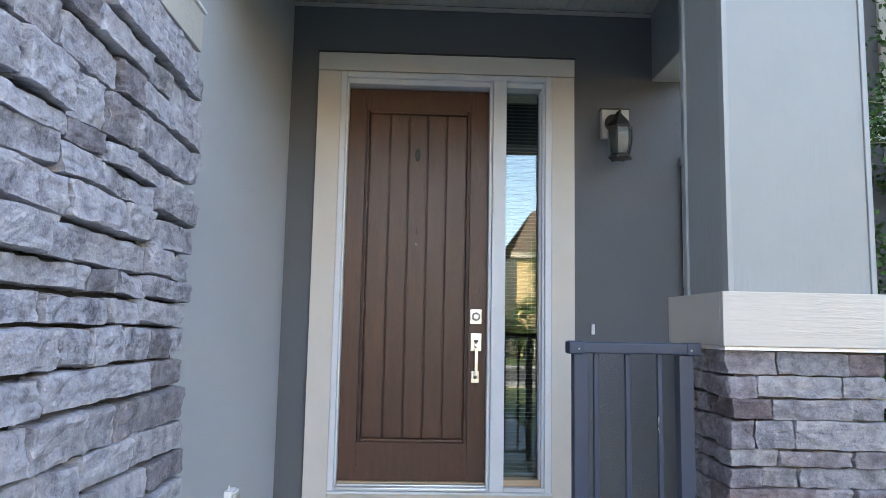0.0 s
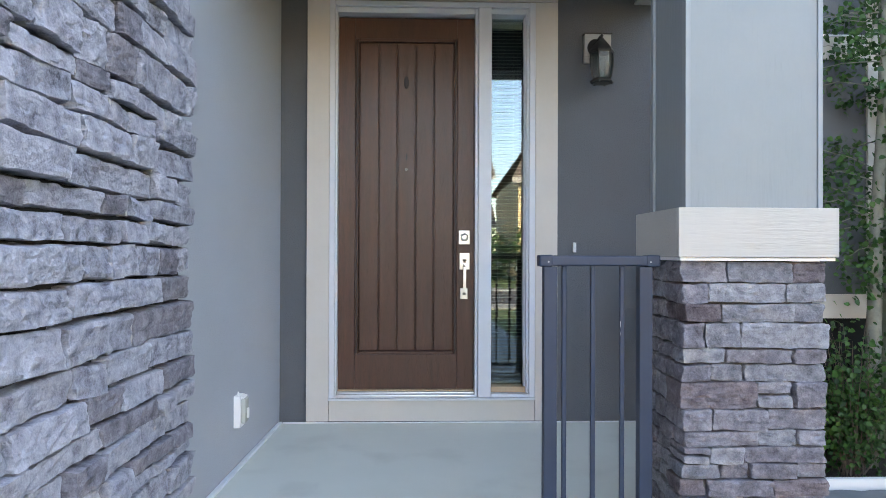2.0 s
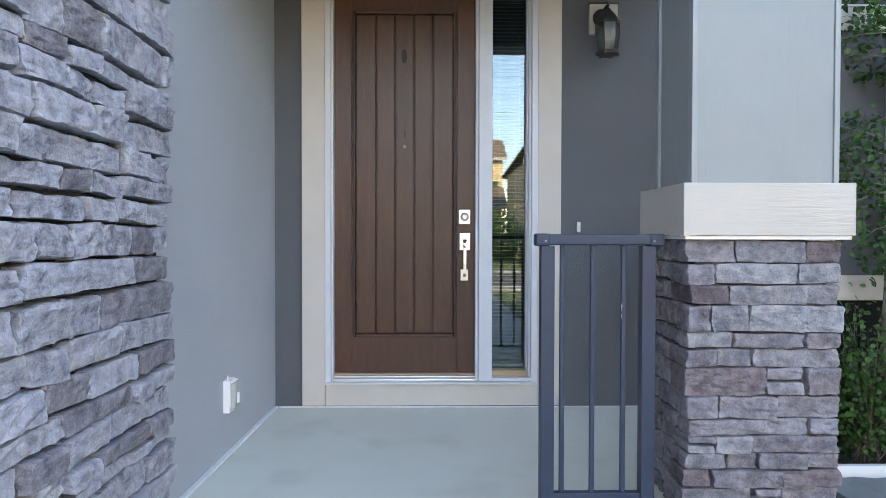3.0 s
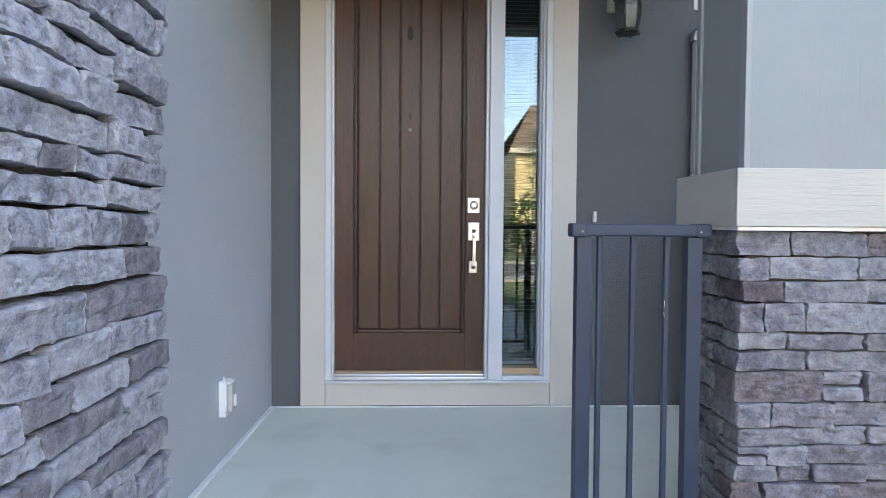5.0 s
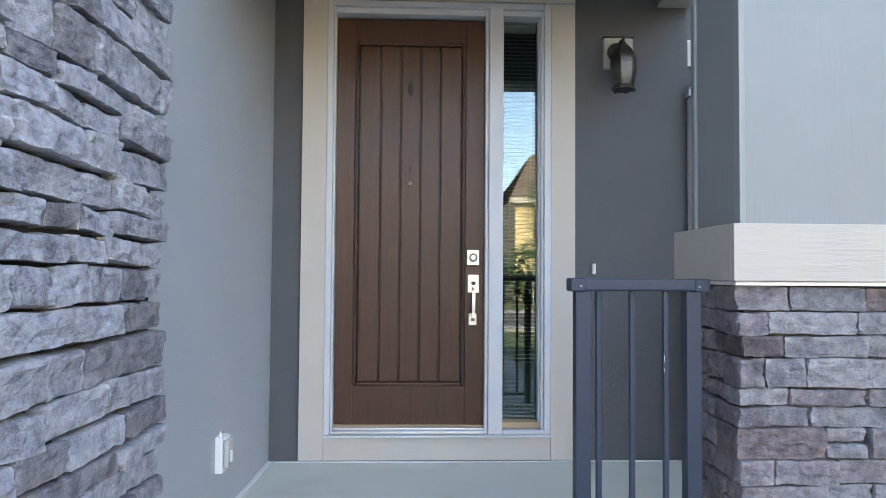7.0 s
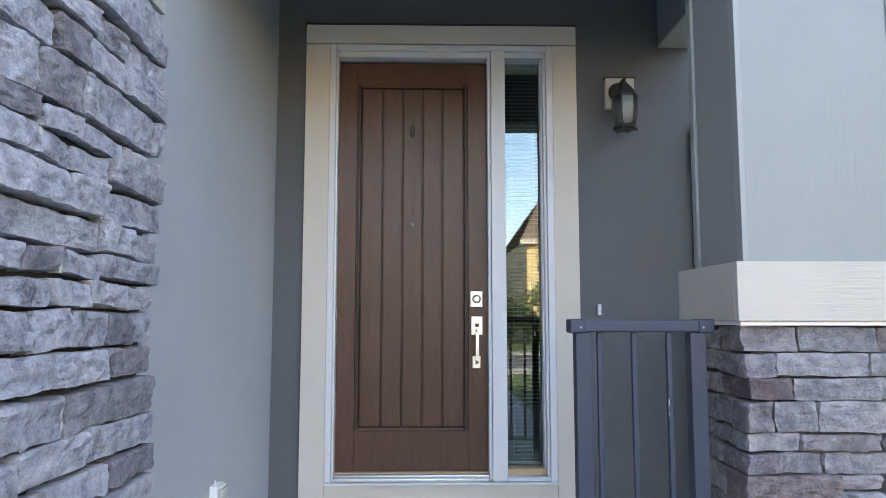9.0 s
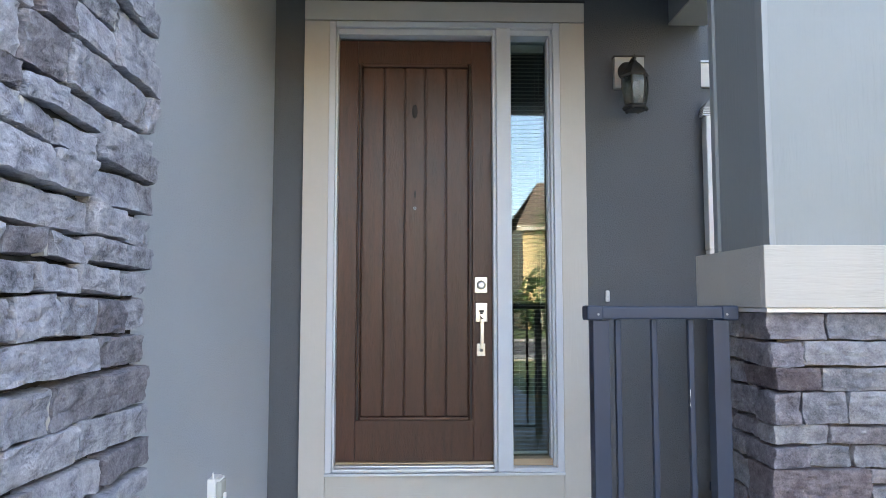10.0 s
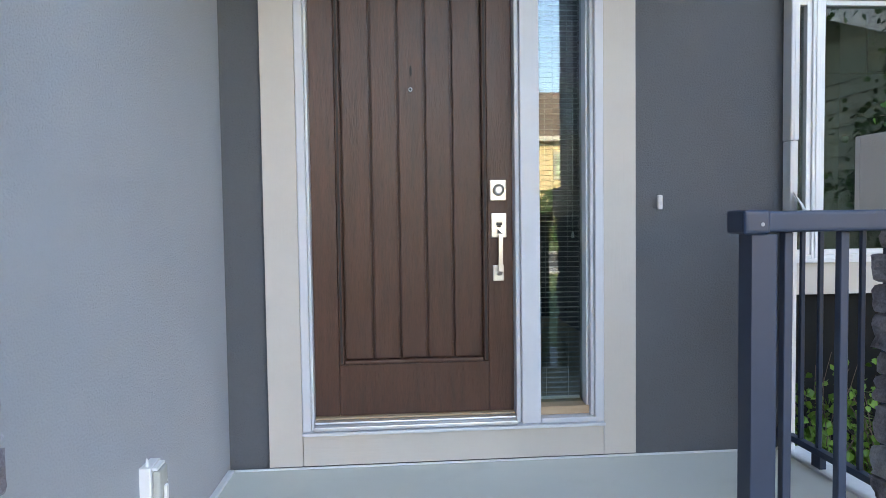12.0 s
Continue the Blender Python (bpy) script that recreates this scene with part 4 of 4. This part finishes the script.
part("muntin", box(2.64, 2.65, D + 0.043, D + 0.049, 1.93, WZ1 - 0.09), M_DARKMETAL, win)
part("muntin", box(2.35, WX1 - 0.05, D + 0.0505, D + 0.0565, 1.925, 1.935), M_DARKMETAL, win)
part("sill", box(1.66, 3.04, D - 0.05, D - 0.026, 0.779, 0.803, 0.004), M_VINYL, win)
structure("wall_side_room", box(1.52, 3.39, 7.4, 7.5, 0, 3.4), M_ROOM, "room wall behind the side window, dimness in its colour")
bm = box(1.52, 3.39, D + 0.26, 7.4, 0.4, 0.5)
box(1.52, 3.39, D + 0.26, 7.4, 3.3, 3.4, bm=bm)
structure("floor_side_room", bm, M_ROOM, "room floor and ceiling, dimness in their colour")


# ---- planting ----
def leaf_shape(bm, at, n, up, s, r):
    """One small pointed leaf, folded along its middle."""
    n = n.normalized()
    u = up - n * up.dot(n)
    u = u.normalized() if u.length > 1e-4 else n.orthogonal().normalized()
    v = n.cross(u)
    pts = ((0, 0, 0), (0.42, 0.25, 0.10), (0.38, 0.62, 0.07), (0, 1.05, 0), (-0.38, 0.62, 0.07), (-0.42, 0.25, 0.10))
    vs = [bm.verts.new(at + (v * a + u * b + n * c) * s) for a, b, c in pts]
    bm.faces.new((vs[0], vs[1], vs[2], vs[3]))
    bm.faces.new((vs[0], vs[3], vs[4], vs[5]))


def leafy_branch(wood, leaves, start, end, r, n_leaf, size, rr, spread=0.12, sag=0.0):
    pts, s, e = [], Vector(start), Vector(end)
    for i in range(6):
        f = i / 5
        pts.append(s.lerp(e, f) + Vector((rr.uniform(-1, 1), rr.uniform(-1, 1), rr.uniform(-1, 1))) * 0.03 * f - Vector((0, 0, sag * f * f)))
    tube(pts, [r * (1 - 0.8 * i / 5) for i in range(6)], 5, wood)
    for _ in range(n_leaf):
        f = rr.uniform(0.2, 1.0) * 5
        i = min(4, int(f))
        p = pts[i].lerp(pts[i + 1], f - i) + Vector((rr.gauss(0, 1), rr.gauss(0, 1), rr.gauss(0, 0.8))) * spread * 0.55
        leaf_shape(leaves, p, Vector((rr.uniform(-1, 1), rr.uniform(-1.2, 0.6), rr.uniform(-0.2, 1.2))), Vector((rr.uniform(-1, 1), rr.uniform(-1, 1), -0.6)), size * rr.uniform(0.6, 1.25), rr)


def aspen(x, y, z0, height, seed, lean=(0.05, 0.0)):
    rr = random.Random(seed)
    t = thing("aspen_tree", "slender pale-barked aspen with sparse small green leaves", "tree")
    trunk, leaves = bmesh.new(), bmesh.new()
    pts = [Vector((x + lean[0] * k / 9 * height * 0.35 + rr.uniform(-0.012, 0.012), y + lean[1] * k / 9 * height * 0.3 + rr.uniform(-0.012, 0.012), z0 + height * k / 9)) for k in range(10)]
    tube(pts, [0.062 - 0.0055 * k for k in range(10)], 12, trunk)
    wood = bmesh.new()
    for k in range(84):
        f = rr.uniform(0.24, 0.98)
        i = min(8, int(f * 9))
        s = pts[i].lerp(pts[i + 1], f * 9 - i)
        a = rr.uniform(0, 2 * math.pi)
        ln = rr.uniform(0.35, 0.95) * (1.2 - 0.6 * f)
        e = s + Vector((math.cos(a) * ln, math.sin(a) * ln * 0.75, rr.uniform(-0.05, 0.35)))
        leafy_branch(wood, leaves, s, e, 0.006, 62, 0.045, rr, 0.16, 0.12)
    part("trunk", trunk, M_BARK, t, "pale grey-green bark", True)
    part("branchwork", wood, M_BARK, t)
    part("crown", leaves, M_LEAF, t, "small green leaves")
    return t


aspen(3.30, 5.62, -0.52, 5.6, 5, (0.10, 0.0))


def shrub(x, y, z0, w, h, seed, n, lab, m, bare=10):
    rr = random.Random(seed)
    t = thing("shrub", lab, "shrub")
    wood, leaves = bmesh.new(), bmesh.new()
    for k in range(n):
        a, q = rr.uniform(0, 2 * math.pi), rr.uniform(0.2, 1)
        e = Vector((x + math.cos(a) * w * q, y + math.sin(a) * w * q * 0.7, z0 + h * rr.uniform(0.45, 1.0)))
        leafy_branch(wood, leaves, (x + rr.uniform(-0.08, 0.08), y + rr.uniform(-0.06, 0.06), z0), e, 0.005, 46, 0.041, rr, 0.17)
    for k in range(bare):
        a = rr.uniform(0, 2 * math.pi)
        e = Vector((x + math.cos(a) * w * 0.8, y + math.sin(a) * w * 0.6, z0 + h * rr.uniform(0.3, 1.1)))
        leafy_branch(wood, leaves, (x + rr.uniform(-0.12, 0.12), y + rr.uniform(-0.1, 0.1), z0), e, 0.006, 0, 0.05, rr)
    part("stemwork", wood, M_TWIG, t, "bare brown stems")
    part("foliage", leaves, m, t, "fresh green leaves")
    return t


shrub(3.05, 5.45, -0.52, 0.45, 1.15, 3, 48, "green shrub with bare brown stems against the foundation", M_LEAF, 5)
shrub(2.35, 5.35, -0.52, 0.40, 0.72, 8, 22, "bright green low shrub in the mulch bed", M_LEAF2, 18)
shrub(1.92, 5.40, -0.52, 0.34, 0.82, 14, 20, "bright green low shrub with dry stems by the porch", M_LEAF2, 16)
shrub(3.75, 5.1, -0.52, 0.40, 0.9, 21, 18, "green shrub beside the house corner", M_LEAF)

# white edging, flagstones and grass beside the bed
structure("bed_edging", box(1.62, 4.4, 5.03, 5.08, -0.50, -0.40, 0.006), M_VINYL, "white plastic bed edging")
stone_path = thing("flagstone", "grey flagstone lying beside the bed", "stone")
part("slab", rough_block(2.45, 3.2, 4.55, 4.98, -0.52, -0.455, 0.012, 0.06, 44), M_SLATE, stone_path)
grass = bmesh.new()
rr = random.Random(77)
for k in range(2600):
    gx_, gy_ = rr.uniform(1.65, 4.6), rr.uniform(3.75, 4.6)
    hgt, dx, dy = rr.uniform(0.04, 0.10), rr.uniform(-0.03, 0.03), rr.uniform(-0.03, 0.03)
    a = grass.verts.new((gx_ - 0.003, gy_, -0.505)), grass.verts.new((gx_ + 0.003, gy_, -0.505)), grass.verts.new((gx_ + dx, gy_ + dy, -0.5 + hgt))
    grass.faces.new(a)
tagged(finish("grass", grass, M_LEAF2), "green grass blades at the bed's edge", "grass", kind="stuff")


# ---- houses around ----
def lap_wall(bm, x0, x1, y, z0, z1, face, row=0.18, along="x"):
    """Lap siding on a wall: overlapping tilted boards. face: +1 or -1, the side it looks to."""
    z = z0
    while z < z1 - 0.01:
        h = min(row, z1 - z)
        if along == "x":
            q = [(x0, y + face * 0.022, z), (x1, y + face * 0.022, z), (x1, y + face * 0.004, z + h), (x0, y + face * 0.004, z + h)]
            u = [(x0, y, z), (x1, y, z)]
        else:
            q = [(y + face * 0.022, x0, z), (y + face * 0.022, x1, z), (y + face * 0.004, x1, z + h), (y + face * 0.004, x0, z + h)]
            u = [(y, x0, z), (y, x1, z)]
        v = [bm.verts.new(p) for p in q]
        w = [bm.verts.new(p) for p in u]
        bm.faces.new(v), bm.faces.new((w[0], w[1], v[1], v[0]))
        z += row


def house(name, x0, x1, y0, y1, h, rise, siding, label, along, windows, hip=0.0):
    t = thing(name, label, "house")
    part("wall", box(x0, x1, y0, y1, -0.62, h), siding, t)
    sd = bmesh.new()
    lap_wall(sd, x0, x1, y1, -0.4, h, 1)
    lap_wall(sd, x0, x1, y0, -0.4, h, -1)
    lap_wall(sd, y0, y1, x0, -0.4, h, -1, along="y")
    bmesh.ops.recalc_face_normals(sd, faces=sd.faces)
    part("lap_siding", sd, siding, t)
    part("roof", gable_roof(x0, x1, y0, y1, h + 0.01, rise, 0.45, along, 0.18, hip), M_SHINGLE, t, "brown shingle roof")
    for e in (() if hip else (y0 + 0.02, y1 - 0.02) if along == "y" else (x0 + 0.02, x1 - 0.02)):
        g = bmesh.new()
        if along == "y":
            tri = [(x0, e, h), (x1, e, h), ((x0 + x1) / 2, e, h + rise)]
        else:
            tri = [(e, y0, h), (e, y1, h), (e, (y0 + y1) / 2, h + rise)]
        g.faces.new([g.verts.new(p) for p in tri])
        r = bmesh.ops.extrude_face_region(g, geom=g.faces[:])
        bmesh.ops.translate(g, verts=[v for v in r["geom"] if isinstance(v, bmesh.types.BMVert)], vec=(0, 0.015, 0) if along == "y" else (0.015, 0, 0))
        bmesh.ops.recalc_face_normals(g, faces=g.faces)
        part("gable", g, siding, t)
    if along == "x":
        m, o = (y0 + y1) / 2, 0.45
        dz = o * rise / (m - y0)
        for s in (() if hip else (-1, 1)):
            b2 = bmesh.new()
            ey = y0 - o if s < 0 else y1 + o
            pts = [(x0 - o - 0.003, m, h + rise + 0.2), (x0 - o - 0.003, m, h + rise - 0.12), (x0 - o - 0.003, ey, h - dz - 0.12), (x0 - o - 0.003, ey, h - dz + 0.2)]
            f = b2.faces.new([b2.verts.new(p) for p in pts])
            r = bmesh.ops.extrude_face_region(b2, geom=[f])
            bmesh.ops.translate(b2, verts=[v for v in r["geom"] if isinstance(v, bmesh.types.BMVert)], vec=(-0.04, 0, 0))
            bmesh.ops.recalc_face_normals(b2, faces=b2.faces)
            part("barge_board", b2, M_CREAM_H, t, "cream barge board")
        part("fascia", box(x0 - o, x1 + o, y1 + o + 0.004, y1 + o + 0.05, h - dz - 0.1, h - dz + 0.22), M_CREAM_H, t, "cream fascia board")
    if along == "y":
        m = (x0 + x1) / 2
        for s in (-1, 1):
            b2 = bmesh.new()
            o = 0.45
            dz = o * rise / (m - x0)
            ex = x0 - o if s < 0 else x1 + o
            pts = [(m, y1 + o + 0.003, h + rise + 0.2), (m, y1 + o + 0.003, h + rise - 0.12), (ex, y1 + o + 0.003, h - dz - 0.12), (ex, y1 + o + 0.003, h - dz + 0.2)]
            f = b2.faces.new([b2.verts.new(p) for p in pts])
            r = bmesh.ops.extrude_face_region(b2, geom=[f])
            bmesh.ops.translate(b2, verts=[v for v in r["geom"] if isinstance(v, bmesh.types.BMVert)], vec=(0, 0.04, 0))
            bmesh.ops.recalc_face_normals(b2, faces=b2.faces)
            part("barge_board", b2, M_CREAM_H, t, "cream barge board")
    for (wx0, wx1, wz0, wz1) in windows:
        wdw = part("window", box(wx0, wx1, y1 + 0.03, y1 + 0.06, wz0, wz1), M_GLASS_W, t, "dark window")
        for nm, b3 in frame_boxes(wx0 - 0.1, wx1 + 0.1, wz0 - 0.1, wz1 + 0.1, 0.1, y1 + 0.03, y1 + 0.08, 0):
            part("window_frame", b3, M_CREAM_H, wdw)
    return t


# height and extent made up to hold the sun off porch and stones
house("neighbour_house", 5.3, 14.0, 4.6, 17.0, 6.4, 3.0, M_SIDE_GREEN, "dark green lap-sided neighbour house, raised to block the sun", "x", [])
house("neighbour_garage", 5.3, 11.0, -0.8, 4.1, 2.7, 1.0, M_SIDE_GREEN, "low dark green lap-sided garage beside the neighbour house", "x", [])
house("tan_house", 6.2, 17.6, -48.0, -35.0, 6.0, 3.7, M_SIDE_G, "golden tan lap-sided house across the street", "x", [(8.1, 8.8, 3.3, 4.8), (10.3, 11.6, 3.4, 4.9)], 2.5)
house("tan_house", -4.0, 7.2, -72.0, -62.0, 9.0, 2.4, M_SIDE_G, "tall golden tan house farther down the street", "x", [(4.5, 5.5, 5.0, 6.6), (5.9, 6.7, 5.0, 6.6)])
house("tan_house", -2.0, 5.9, -56.0, -50.0, 3.6, 1.6, M_SIDE_G, "low golden tan garage down the street", "x", [(4.2, 5.2, 0.6, 2.4)])
# extra houses out of view, added to throw warm sunlight back at the porch
for hx in (-19.0, -33.0, -47.0, 21.0):
    house("tan_house", hx, hx + 11.0, -48.0, -35.0, 6.0, 2.9, M_SIDE_G, "unseen golden tan lap-sided house added to bounce warm light", "x", [(hx + 1.5, hx + 2.8, 3.4, 4.9), (hx + 6.0, hx + 7.6, 3.4, 4.9)])
aspen(6.5, -30.0, -0.62, 7.0, 31, (0.02, 0.0))
rr = random.Random(9)
for hx, hy, hw, hh in ((7.0, -32.5, 1.5, 3.3), (9.5, -32.8, 1.6, 3.0), (4.4, -34.0, 1.2, 2.7), (2.4, -33.5, 1.2, 2.4), (12.0, -32.5, 1.5, 3.4)):
    t = thing("street_shrub", "dark green rounded garden bush before the houses", "shrub", group="bushes across the street")
    lv, st = bmesh.new(), tube([(hx, hy, -0.62), (hx + 0.05, hy, 0.4), (hx, hy + 0.04, 1.2)], [0.09, 0.07, 0.03], 6)
    for k in range(900):
        a, b_, q = rr.uniform(0, 2 * math.pi), rr.uniform(-1, 1), rr.uniform(0.55, 1.0) ** 0.5
        c_ = math.sqrt(1 - b_ * b_)
        lump = 1 + 0.25 * noise.noise(Vector((math.cos(a) * c_ * 2 + hx, math.sin(a) * c_ * 2, b_ * 2)))
        pnt = Vector((hx + math.cos(a) * c_ * hw * q * lump, hy + math.sin(a) * c_ * hw * 0.8 * q * lump, -0.5 + (b_ * 0.5 + 0.5) * hh * lump))
        leaf_shape(lv, pnt, Vector((rr.uniform(-1, 1), rr.uniform(-1, 1), rr.uniform(-0.2, 1))), Vector((rr.uniform(-1, 1), rr.uniform(-1, 1), rr.uniform(-1, 1))), rr.uniform(0.12, 0.3), rr)
    part("stem", st, M_TWIG, t)
    part("foliage", lv, M_LEAF, t, "dark green leaves")
